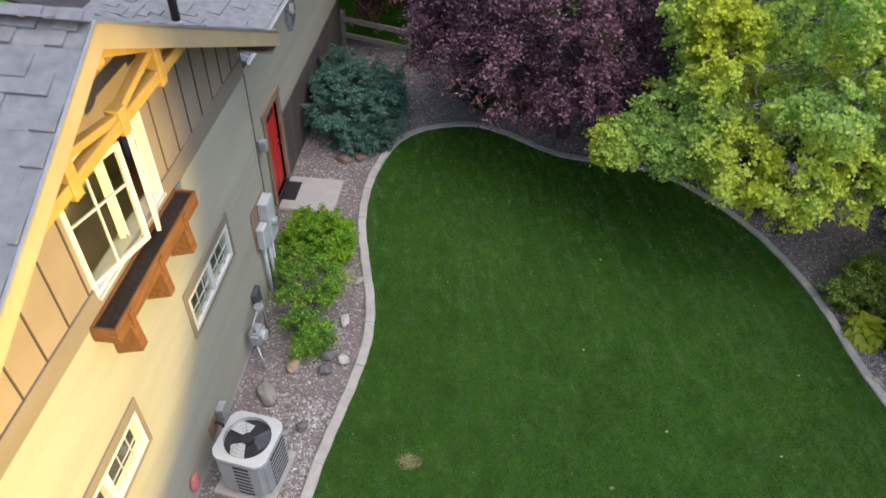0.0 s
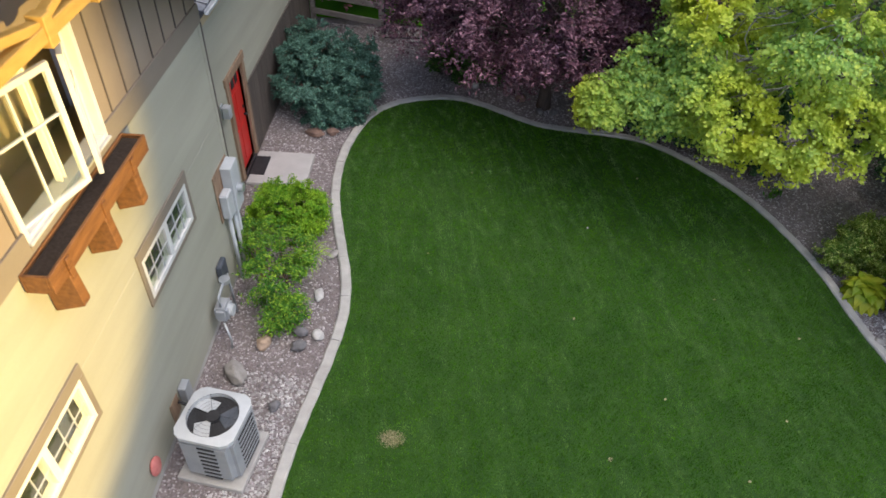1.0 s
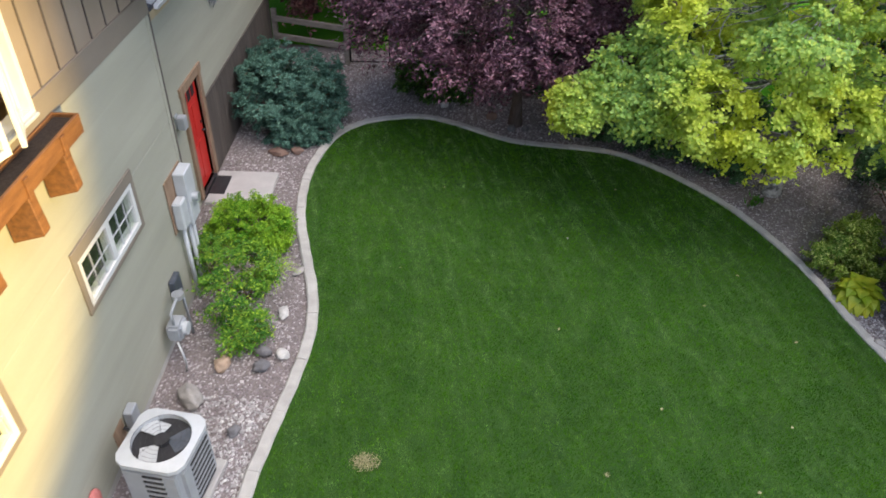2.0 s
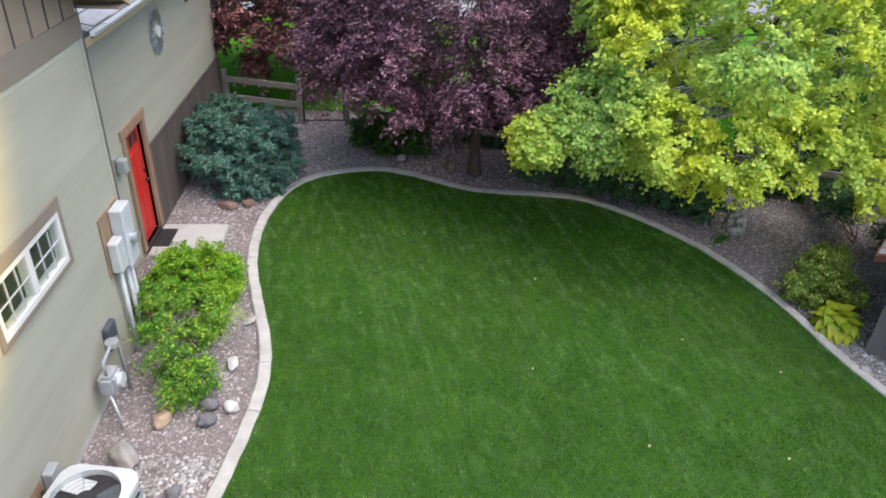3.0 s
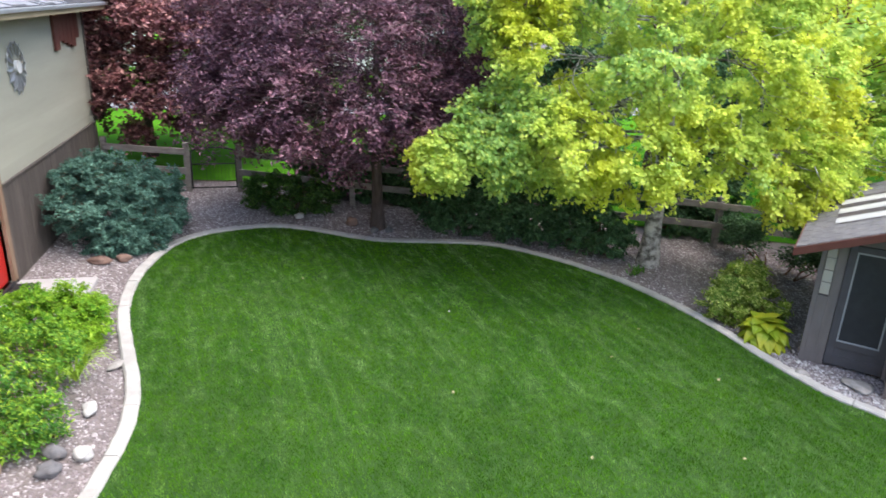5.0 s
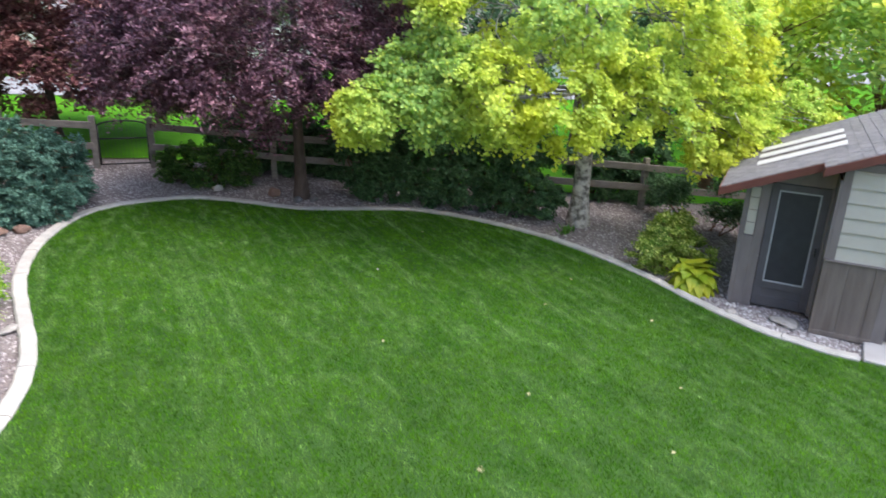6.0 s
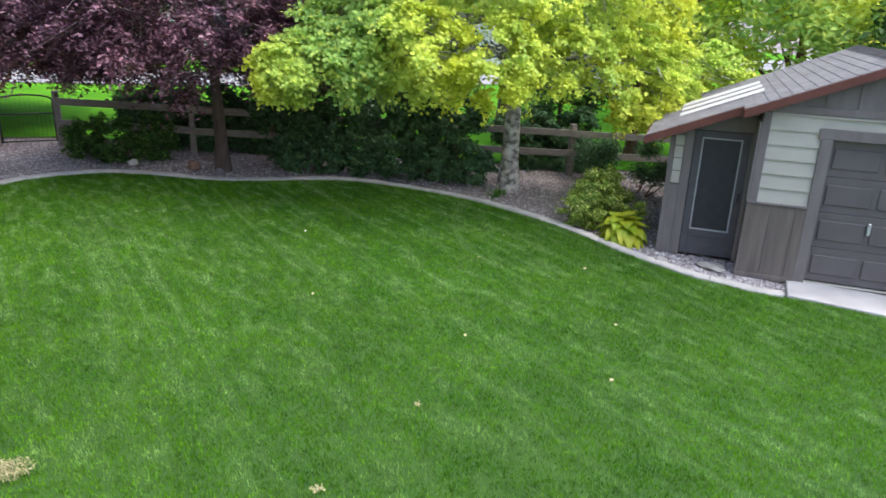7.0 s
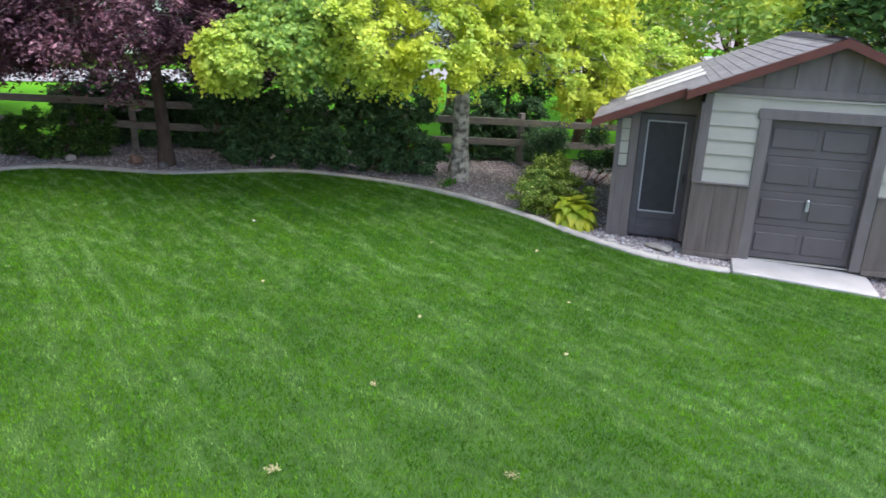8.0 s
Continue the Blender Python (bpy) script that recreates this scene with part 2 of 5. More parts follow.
M_REDLEAF = leaf_mat("red_plum_leaves", (0.17, 0.06, 0.068), (0.24, 0.09, 0.088), (0.40, 0.22, 0.19), 0.8, 0.5, 0.15, 0.4)
M_ASPEN = leaf_mat("aspen_leaves", (0.39, 0.59, 0.17), (0.64, 0.70, 0.075), (0.65, 0.69, 0.13), 0.5, 0.6, 0.45, 0.12, 0.1, 0.40, 0.60)
M_ASPEN_Y = leaf_mat("yellow_aspen_leaves", (0.40, 0.58, 0.11), (0.66, 0.70, 0.08), (0.66, 0.68, 0.15), 0.7, 0.6, 0.42, 0.14, 0.1, 0.36, 0.62)
M_HEDGE = leaf_mat("hedge_leaves", (0.044, 0.104, 0.043), (0.067, 0.148, 0.057), (0.096, 0.19, 0.078), 1.5, 0.5, 0.2, 0.35)
M_SPRUCE = leaf_mat("blue_juniper", (0.06, 0.145, 0.105), (0.095, 0.20, 0.15), (0.16, 0.29, 0.225), 2.5, 0.6, 0.2, 0.3)
M_LIME = leaf_mat("lime_shrub", (0.10, 0.30, 0.015), (0.22, 0.41, 0.022), (0.32, 0.46, 0.035), 2.2, 0.5, 0.3, 0.3)
M_ROSE = leaf_mat("green_shrub", (0.07, 0.22, 0.03), (0.15, 0.34, 0.035), (0.33, 0.44, 0.04), 2.5, 0.5, 0.3, 0.35)
M_OLIVE = leaf_mat("variegated_shrub", (0.12, 0.24, 0.03), (0.25, 0.36, 0.04), (0.54, 0.56, 0.2), 3.0, 0.5, 0.3, 0.35)
M_HOSTA = leaf_mat("hosta_leaves", (0.25, 0.36, 0.02), (0.45, 0.46, 0.03), (0.5, 0.5, 0.06), 4.0, 0.4, 0.25, 0.2)
M_FARLEAF = leaf_mat("far_leaves", (0.03, 0.08, 0.018), (0.07, 0.16, 0.03), (0.12, 0.22, 0.04), 0.3, 0.6, 0.25, 0.35)


# ---- building helpers ----
def link_mesh(name, me, material, parent=None, label="", category="", kind="", group=""):
    me.materials.append(material)
    ob = new(name, me)
    ob.parent = parent
    return tagged(ob, label, category, group, kind)


def part(name, bm, material, parent=None, label="", **tags):
    me = bpy.data.meshes.new(name)
    bmesh.ops.recalc_face_normals(bm, faces=bm.faces)
    bm.to_mesh(me)
    bm.free()
    ob = link_mesh(name, me, material, parent, label, **tags)
    if material is M_GLASS:
        ob.visible_shadow = False
    return ob


def base(name, label, category="", at=None, group="", parent=None):
    ob = new(name)
    ob.parent = parent
    if at is not None:
        ob.matrix_world = at
    return tagged(ob, label, category, group)


def box(bm, x0, x1, y0, y1, z0, z1, m=None):
    r = bmesh.ops.create_cube(bm, size=1)["verts"]
    t = Matrix.Translation(((x0 + x1) / 2, (y0 + y1) / 2, (z0 + z1) / 2)) @ Matrix.Diagonal((abs(x1 - x0), abs(y1 - y0), abs(z1 - z0), 1))
    bmesh.ops.transform(bm, matrix=(m @ t) if m is not None else t, verts=r)
    return r


def cube(x0, x1, y0, y1, z0, z1, bevel=0.0, m=None, seg=1):
    bm = bmesh.new()
    box(bm, x0, x1, y0, y1, z0, z1, m)
    if bevel:
        bmesh.ops.bevel(bm, geom=bm.edges[:], offset=bevel, segments=seg, affect="EDGES")
    return bm


def beam(a, b, w, h, bevel=0.006):
    """A squared timber from a to b, w wide and h high."""
    a, b = Vector(a), Vector(b)
    bm = bmesh.new()
    box(bm, -w / 2, w / 2, -h / 2, h / 2, 0, (b - a).length)
    if bevel:
        bmesh.ops.bevel(bm, geom=bm.edges[:], offset=bevel, segments=1, affect="EDGES")
    q = (b - a).to_track_quat("Z", "Y").to_matrix().to_4x4()
    bmesh.ops.transform(bm, matrix=Matrix.Translation(a) @ q, verts=bm.verts)
    return bm


def tube_arrays(points, radii, sides=8):
    """Vertices and quads of a tapered tube along points."""
    pts = np.array(points, float)
    d = np.gradient(pts, axis=0)
    d /= np.linalg.norm(d, axis=1)[:, None] + 1e-9
    ref = np.where(np.abs(d[:, 2:3]) > 0.9, np.array([[1.0, 0, 0]]), np.array([[0, 0, 1.0]]))
    u = np.cross(d, ref)
    u /= np.linalg.norm(u, axis=1)[:, None]
    v = np.cross(d, u)
    a = np.linspace(0, 2 * np.pi, sides, endpoint=False)
    ring = np.cos(a)[None, :, None] * u[:, None] + np.sin(a)[None, :, None] * v[:, None]
    verts = (pts[:, None] + ring * np.array(radii)[:, None, None]).reshape(-1, 3)
    k = len(pts)
    i, j = np.meshgrid(np.arange(k - 1), np.arange(sides), indexing="ij")
    q = np.stack([i * sides + j, i * sides + (j + 1) % sides, (i + 1) * sides + (j + 1) % sides, (i + 1) * sides + j], -1).reshape(-1, 4)
    return verts, q


def np_mesh(name, verts, faces, smooth=False):
    """A mesh from arrays; faces all have the same number of corners."""
    verts, faces = np.asarray(verts, np.float32), np.asarray(faces, np.int32)
    me = bpy.data.meshes.new(name)
    me.vertices.add(len(verts))
    me.vertices.foreach_set("co", verts.ravel())
    k = faces.shape[1]
    me.loops.add(faces.size)
    me.loops.foreach_set("vertex_index", faces.ravel())
    me.polygons.add(len(faces))
    me.polygons.foreach_set("loop_start", np.arange(0, faces.size, k, dtype=np.int32))
    me.polygons.foreach_set("use_smooth", np.full(len(faces), smooth))
    me.update(calc_edges=True)
    return me


def tube(name, points, radii, material, parent, sides=10, label=""):
    if np.isscalar(radii):
        radii = [radii] * len(points)
    v, q = tube_arrays(points, radii, sides)
    me = np_mesh(name, v, q, True)
    bm = bmesh.new()
    bm.from_mesh(me)
    bmesh.ops.holes_fill(bm, edges=bm.edges)
    bm.to_mesh(me)
    bm.free()
    return link_mesh(name, me, material, parent, label)


def disc(bm, r, depth, m, sides=24, r2=None):
    return bmesh.ops.create_cone(bm, cap_ends=True, segments=sides, radius1=r, radius2=r if r2 is None else r2, depth=depth, matrix=m)["verts"]


def grid_mesh(name, us, vs, place):
    pts = np.array([place(u, v) for v in vs for u in us])
    i, j = np.meshgrid(np.arange(len(us) - 1), np.arange(len(vs) - 1))
    k = (j * len(us) + i).ravel()
    return np_mesh(name, pts, np.c_[k, k + 1, k + 1 + len(us), k + len(us)])


def gz(x, y):
    """Height of the ground, which falls gently away from the house."""
    return -0.124 - 0.0384 * min(max(x, -6), 12) + 0.0074 * min(max(y, -10), 30)


def gz_np(x, y):
    return -0.124 - 0.0384 * np.clip(x, -6, 12) + 0.0074 * np.clip(y, -10, 30)


RNG = np.random.default_rng(7)


def leaf_arrays(pos, size, aspect=0.6, flat=0.5, rng=RNG, fold=0.12, out=None):
    """One small folded leaf (four corners) at each place. flat: how far leaves lie level."""
    n = len(pos)
    nrm = rng.normal(size=(n, 3))
    nrm[:, 2] = np.abs(nrm[:, 2]) + flat * 2
    if out is not None:
        nrm = out * 1.5 + rng.normal(size=(n, 3)) * 0.36 + np.array([0, 0, flat])
    nrm /= np.linalg.norm(nrm, axis=1)[:, None]
    t = rng.normal(size=(n, 3))
    t -= nrm * np.sum(t * nrm, 1)[:, None]
    t /= np.linalg.norm(t, axis=1)[:, None]
    s = np.cross(nrm, t)
    L = (size * rng.uniform(0.7, 1.3, n))[:, None]
    W = L * aspect
    v = np.stack([pos - t * L / 2, pos + s * W / 2 + nrm * L * fold, pos + t * L / 2, pos - s * W / 2 + nrm * L * fold], 1).reshape(-1, 3)
    return v, np.arange(4 * n).reshape(-1, 4)


def clumps(lobes, count, per, spread, rng=RNG, shell=0.35, squash=0.8):
    """Places of leaves: clumps near the surface of round lobes (x, y, z, r), so that outline and gaps stay uneven."""
    lobes = np.array(lobes, float)
    w = lobes[:, 3] ** 2
    k = rng.choice(len(lobes), count, p=w / w.sum())
    d = rng.normal(size=(count, 3))
    d /= np.linalg.norm(d, axis=1)[:, None]
    r = lobes[k, 3] * (1 - shell * rng.random(count) ** 1.5) * rng.uniform(0.88, 1.12, count)
    c = lobes[k, :3] + d * r[:, None] * np.array([1, 1, squash])
    p = np.repeat(c, per, 0) + rng.normal(size=(count * per, 3)) * spread * np.array([1, 1, 0.7])
    return p


def sublobes(lobes, k, f, rng=RNG):
    """Breaks each lobe of a crown into smaller ones on its surface."""
    out = []
    for x, y, z, r in lobes:
        for _ in range(k):
            d = rng.normal(size=3)
            d[2] = d[2] * 0.8 + 0.15
            d /= np.linalg.norm(d)
            q = r * rng.uniform(0.55, 0.8)
            out.append((x + d[0] * q, y + d[1] * q, z + d[2] * q * 0.8, r * f * rng.uniform(0.7, 1.25)))
    return out


def foliage(name, pos, size, material, parent, aspect=0.6, flat=0.5, label="", kind=""):
    v, f = leaf_arrays(pos, size, aspect, flat)
    return link_mesh(name, np_mesh(name, v, f), material, parent, label, kind=kind)


def twig_sprays(lobes, axis, k, twigs, leaves, length, rise, droop, spread, up=0.35, rng=RNG, wild=0.55):
    """Leaves set along short twigs: k sprays on each lobe, fanning away from the axis of the plant.
    Gives the places of the leaves, the way each faces, and the twigs as (start, end) pairs."""
    lobes = np.array(lobes, float)
    n = len(lobes) * k
    lo = np.repeat(lobes, k, 0)
    away = lo[:, :3] - np.array([axis[0], axis[1], 0])
    away[:, 2] = 0
    away /= np.linalg.norm(away, axis=1)[:, None] + 0.3
    d = rng.normal(size=(n, 3)) + away * 0.7
    d /= np.linalg.norm(d, axis=1)[:, None]
    c = lo[:, :3] + d * (lo[:, 3] * rng.uniform(0.45, 0.98, n))[:, None] * np.array([1, 1, 0.85])
    ax = away * 0.55 + d * 0.75 + rng.normal(size=(n, 3)) * 0.25 + np.array([0, 0, rise])
    ax /= np.linalg.norm(ax, axis=1)[:, None]
    td = np.repeat(ax, twigs, 0) + rng.normal(size=(n * twigs, 3)) * wild * np.array([1, 1, 0.7])
    td /= np.linalg.norm(td, axis=1)[:, None]
    tl = np.repeat(np.clip(lo[:, 3], 0.4, 1.2) ** 0.5, twigs) * length * rng.uniform(0.5, 1.25, n * twigs)
    start = np.repeat(c, twigs, 0)
    end = start + td * tl[:, None] - np.array([0, 0, 1]) * (droop * tl)[:, None]
    t = rng.uniform(0.12, 1.0, (n * twigs, leaves)) ** 0.75
    p = start[:, None] + td[:, None] * (tl[:, None] * t)[..., None]
    p[..., 2] -= droop * tl[:, None] * t * t
    p += rng.normal(size=p.shape) * spread * np.array([1, 1, 0.65])
    face = np.repeat(d[:, None] * 0.45 + np.array([0, 0, up]), twigs * leaves, 1).reshape(-1, 3) + rng.normal(size=(n * twigs * leaves, 3)) * 0.45
    return p.reshape(-1, 3), face, np.stack([start - td * tl[:, None] * 0.5, end], 1)


def twig_mesh(name, pairs, r, material, parent, label="", sides=4):
    """Thin bent twigs joined in one mesh."""
    vs, qs, o = [], [], 0
    for a, b in pairs:
        mid = (a + b) / 2 + RNG.normal(size=3) * 0.12 * np.linalg.norm(b - a)
        v, q = tube_arrays([a, (a + mid) / 2, mid, b], [r, r * 0.8, r * 0.6, r * 0.3], sides)
        vs.append(v)
        qs.append(q + o)
        o += len(v)
    return link_mesh(name, np_mesh(name, np.concatenate(vs), np.concatenate(qs), True), material, parent, label, kind="stuff")


def limb(a, b, bend=0.15, steps=7):
    a, b = np.array(a, float), np.array(b, float)
    t = np.linspace(0, 1, steps)[:, None]
    off = RNG.normal(size=3) * bend * np.linalg.norm(b - a)
    return a + (b - a) * t + off * np.sin(np.pi * t) + RNG.normal(size=(steps, 3)) * 0.015


# ---- ground, lawn, kerb ----
KERB = [(-2.0, -4), (-2.1, 0), (-2.07, 3), (-1.97, 4.58), (-1.92, 5.1), (-1.81, 5.78), (-1.69, 6.52), (-1.62, 7.3), (-1.7, 8.1), (-1.94, 9.03),
        (-2.2, 10.1), (-2.28, 11.1), (-2.2, 12.0), (-1.93, 12.95), (-1.45, 13.55), (-0.75, 13.9), (-0.1, 14.0), (0.55, 13.8), (1.25, 13.43),
        (1.8, 13.2), (2.65, 13.12), (3.4, 13.07), (4.05, 12.9), (4.91, 12.26), (5.77, 11.21), (6.35, 9.97), (6.62, 9.02), (6.73, 8.32),
        (6.9, 7.57), (7.06, 7.11), (7.25, 6.85), (7.45, 6.52), (7.72, 6.28)]


def smooth_line(points, step):
    """A rounded line through the points, cut to even steps."""
    p = np.array([2 * np.array(points[0]) - np.array(points[1])] + [np.array(q) for q in points] + [2 * np.array(points[-1]) - np.array(points[-2])], float)
    out = []
    for i in range(1, len(p) - 2):
        for t in np.linspace(0, 1, 16, endpoint=False):
            a, b, c, d = p[i - 1], p[i], p[i + 1], p[i + 2]
            out.append(0.5 * (2 * b + (c - a) * t + (2 * a - 5 * b + 4 * c - d) * t * t + (3 * b - a - 3 * c + d) * t ** 3))
    out = np.array(out + [p[-2]])
    s = np.r_[0, np.cumsum(np.linalg.norm(np.diff(out, axis=0), axis=1))]
    k = np.linspace(0, s[-1], int(s[-1] / step) + 1)
    return np.c_[np.interp(k, s, out[:, 0]), np.interp(k, s, out[:, 1])]


kerb_line = smooth_line(KERB, 0.075)
lawn_edge = np.r_[kerb_line, [[8.85, 4.95], [10.6, 3.7], [11, -7], [-2.0, -7]]]


def inside(px, py, poly):
    hit = np.zeros(len(px), bool)
    x, y = poly[:, 0], poly[:, 1]
    j = len(poly) - 1
    for i in range(len(poly)):
        c = ((y[i] > py) != (y[j] > py)) & (px < (x[j] - x[i]) * (py - y[i]) / (y[j] - y[i] + 1e-12) + x[i])
        hit ^= c
        j = i
    return hit


# the ground is one sheet that reaches the horizon
gx = np.r_[-900, -300, -100, -40, np.arange(-20, 25, 1.0), 40, 100, 300, 900]
gy = np.r_[-900, -300, -100, -40, np.arange(-20, 41, 1.0), 60, 100, 300, 900]
GX, GY = np.meshgrid(gx, gy)
gi, gj = np.meshgrid(np.arange(len(gx) - 1), np.arange(len(gy) - 1))
g0 = (gj * len(gx) + gi).ravel()
ground_me = np_mesh("ground", np.c_[GX.ravel(), GY.ravel(), gz_np(GX, GY).ravel() - 0.03], np.c_[g0, g0 + 1, g0 + 1 + len(gx), g0 + len(gx)])
ground = link_mesh("ground", ground_me, M_GRAVEL, None, "planting beds of small pinkish grey gravel", "ground", "structure")


def sheet(name, outline, lift, material, label, category, kind="structure"):
    bm = bmesh.new()
    vs = [bm.verts.new((x, y, gz(x, y) + lift)) for x, y in outline]
    bm.faces.new(vs)
    bmesh.ops.triangulate(bm, faces=bm.faces[:])
    return part(name, bm, material, None, label, category=category, kind=kind)


lawn = sheet("lawn", lawn_edge, -0.005, M_SHADED_TURF, "dense mown green lawn with faint mowing stripes", "lawn")

# concrete kerb, poured in lengths with open joints
kerb = tagged(new("kerb"), "pale curved concrete kerb round the lawn", "kerb", kind="structure")
kn = np.gradient(kerb_line, axis=0)
kn /= np.linalg.norm(kn, axis=1)[:, None]
kn = np.c_[-kn[:, 1], kn[:, 0]]
profile = [(-0.088, -0.08), (-0.086, 0.015), (-0.066, 0.036), (0.058, 0.036), (0.082, 0.014), (0.088, -0.08)]
for start in range(0, len(kerb_line) - 2, 12):
    idx = list(range(start, min(start + 13, len(kerb_line))))
    if len(idx) < 3:
        continue
    verts, faces = [], []
    dz = 0.006 * math.sin(start * 1.7)
    for n_i, i in enumerate(idx):
        c = kerb_line[i].copy()
        if n_i == 0:
            c += 0.004 * (kerb_line[idx[1]] - c) / 0.075
        if n_i == len(idx) - 1:
            c -= 0.004 * (c - kerb_line[idx[-2]]) / 0.075
        wob = 0.004 * math.sin(i * 0.9)
        for o, h in profile:
            q = c + kn[i] * (o + wob)
            verts.append((q[0], q[1], gz(q[0], q[1]) + h + dz + 0.003 * math.sin(i * 2.1)))
    k = len(profile)
    for a in range(len(idx) - 1):
        for b in range(k - 1):
            faces.append((a * k + b, a * k + b + 1, (a + 1) * k + b + 1, (a + 1) * k + b))
    bm = bmesh.new()
    bv = [bm.verts.new(v) for v in verts]
    for f in faces:
        bm.faces.new([bv[q] for q in f])
    bm.faces.new(bv[:k])
    bm.faces.new(bv[-k:])
    part("kerb_length", bm, M_CONCRETE, kerb)

# ---- beyond the fence ----
FENCE_A, FENCE_B = (-0.98, 16.55), (8.85, 12.9)
def fence_y(x):
    if x < FENCE_A[0]:
        return FENCE_A[1]
    return FENCE_A[1] + (x - FENCE_A[0]) * (FENCE_B[1] - FENCE_A[1]) / (FENCE_B[0] - FENCE_A[0])


def far_place(u, v):
    y0 = max(fence_y(u), 9.0) + 0.9
    y = y0 + (70 - y0) * v ** 2
    return (u, y, gz(u, y) - 0.005)


def road_place(u, v):
    y = 26.6 + 0.012 * max(u + 10, 0) ** 1.7 + 5.2 * v
    return (u, y, gz(u, y) + 0.02)


link_mesh("far_lawn", grid_mesh("far_lawn", np.arange(-40, 61, 1.0), np.linspace(0, 1, 40), far_place), M_FARTURF, None, "bright green grass beyond the fence", "lawn", "structure")
link_mesh("road", grid_mesh("road", np.arange(-40, 61, 1.0), np.linspace(0, 1, 5), road_place), M_ROAD, None, "pale grey road behind the gardens", "road", "structure")

# ---- house ----
house = base("house", "sage green sided house with a taupe gable and grey shingle roofs", "house")
WX, FX = -3.43, -3.95
APEX_Y, APEX_Z, SLOPE, RAKE_X = 4.7, 6.67, 0.5, -2.95


def wall_pieces(y0, y1, z0, z1, holes):
    """Rectangles of a wall left over round its openings."""
    holes = [(max(h[0], y0), min(h[1], y1), max(h[2], z0), min(h[3], z1)) for h in holes if h[0] < y1 and h[1] > y0 and h[2] < z1 and h[3] > z0]
    ys = sorted({y0, y1, *[h[0] for h in holes], *[h[1] for h in holes]})
    zs = sorted({z0, z1, *[h[2] for h in holes], *[h[3] for h in holes]})
    out = []
    for b, t in zip(zs, zs[1:]):
        run = None
        for a, c in zip(ys, ys[1:]):
            my, mz = (a + c) / 2, (b + t) / 2
            solid = not any(h[0] < my < h[1] and h[2] < mz < h[3] for h in holes)
            if solid:
                run = [a, c] if run is None else [run[0], c]
            elif run:
                out.append((*run, b, t))
                run = None
        if run:
            out.append((*run, b, t))
    return out


def siding(parent, x, y0, y1, z0, z1, holes, course=0.185, material=M_SIDING):
    """Lap boards, each tilted out at its lower edge."""
    z = z0
    while z < z1 - 0.02:
        t = min(z + course, z1)
        for a, c, b, d in wall_pieces(y0, y1, z, t, [h for h in holes if h[2] < t and h[3] > z]):
            bm = bmesh.new()
            vs = [bm.verts.new(p) for p in ((x, a, b), (x, c, b), (x, c, d), (x, a, d), (x + 0.016, a, b), (x + 0.016, c, b), (x + 0.009, c, d), (x + 0.009, a, d))]
            for f in ((4, 5, 6, 7), (0, 1, 5, 4), (3, 2, 6, 7), (0, 3, 7, 4), (1, 2, 6, 5)):
                bm.faces.new([vs[i] for i in f])
            part("siding_board", bm, material, parent)
        z = t


WIN1, WIN2, WIN3 = (5.48, 6.94, 2.11, 2.70), (2.45, 3.91, 2.11, 2.70), (4.1, 5.7, 4.2, 5.52)
# gable wall, below and above its band
bm = bmesh.new()
for a, c, b, d in wall_pieces(0.8, 8.52, -0.2, 4.1, [WIN1, WIN2]):
    box(bm, WX - 0.2, WX - 0.001, a, c, b, d)
gable_wall = part("wall", bm, M_SIDING, house)
siding(gable_wall, WX, 0.8, 8.42, 0.13, 4.08, [WIN1, WIN2])
part("foundation", cube(WX - 0.02, WX + 0.012, 0.8, 8.52, -0.2, 0.128), M_CONCRETE, house, "bare concrete foundation strip")
def gable_piece(outline):
    """A flat panel of the gable, 0.2 thick."""
    bm = bmesh.new()
    f = [bm.verts.new((WX, y, z)) for y, z in outline]
    b = [bm.verts.new((WX - 0.2, y, z)) for y, z in outline]
    bm.faces.new(f)
    bm.faces.new(b)
    for i in range(len(f)):
        bm.faces.new((f[i], f[(i + 1) % len(f)], b[(i + 1) % len(f)], b[i]))
    return part("gable_panel", bm, M_TAUPE, house, "taupe board and batten gable")


def roof_under(y):
    return max(4.37, APEX_Z - 0.12 - SLOPE * abs(y - APEX_Y))


for a, c, d in ((0.8, 4.1, 4.36), (4.1, 5.7, 4.19), (5.7, 8.52, 4.36)):
    gable_piece(((a, 4.1), (c, 4.1), (c, d), (a, d)))
gable = gable_piece(((5.7, 4.36), (8.52, 4.36), (8.52, roof_under(8.52)), (5.7, roof_under(5.7))))
gable_l = gable_piece(((0.8, 4.36), (4.1, 4.36), (4.1, roof_under(4.1)), (0.8, roof_under(0.8))))
gable_piece(((4.1, 5.52), (5.7, 5.52), (5.7, roof_under(5.7)), (4.7, APEX_Z - 0.12), (4.1, roof_under(4.1))))
for a, c, d in ((0.8, 4.1, 4.34), (4.1, 5.7, 4.18), (5.7, 8.53, 4.34)):
    part("band", cube(WX, WX + 0.028, a, c, 4.082, d, 0.004), M_TAUPE_TRIM, house)
for k in range(8):
    for y in (5.92 + 0.375 * k, 4.03 - 0.375 * k):
        top = APEX_Z - 0.13 - SLOPE * abs(y - APEX_Y)
        if top > 4.5 and 0.8 < y < 8.55:
            part("batten", cube(WX, WX + 0.014, y - 0.009, y + 0.009, 4.342, top, 0.002), M_SKIRT, gable)
part("corner_board", cube(WX, WX + 0.022, 8.423, 8.5, 0.1, 4.078, 0.004), M_SIDING, house)
part("corner_bead", cube(WX - 0.04, WX + 0.024, 8.503, 8.55, 0.1, 4.078, 0.004), M_SKIRT, house, "dark corner bead")
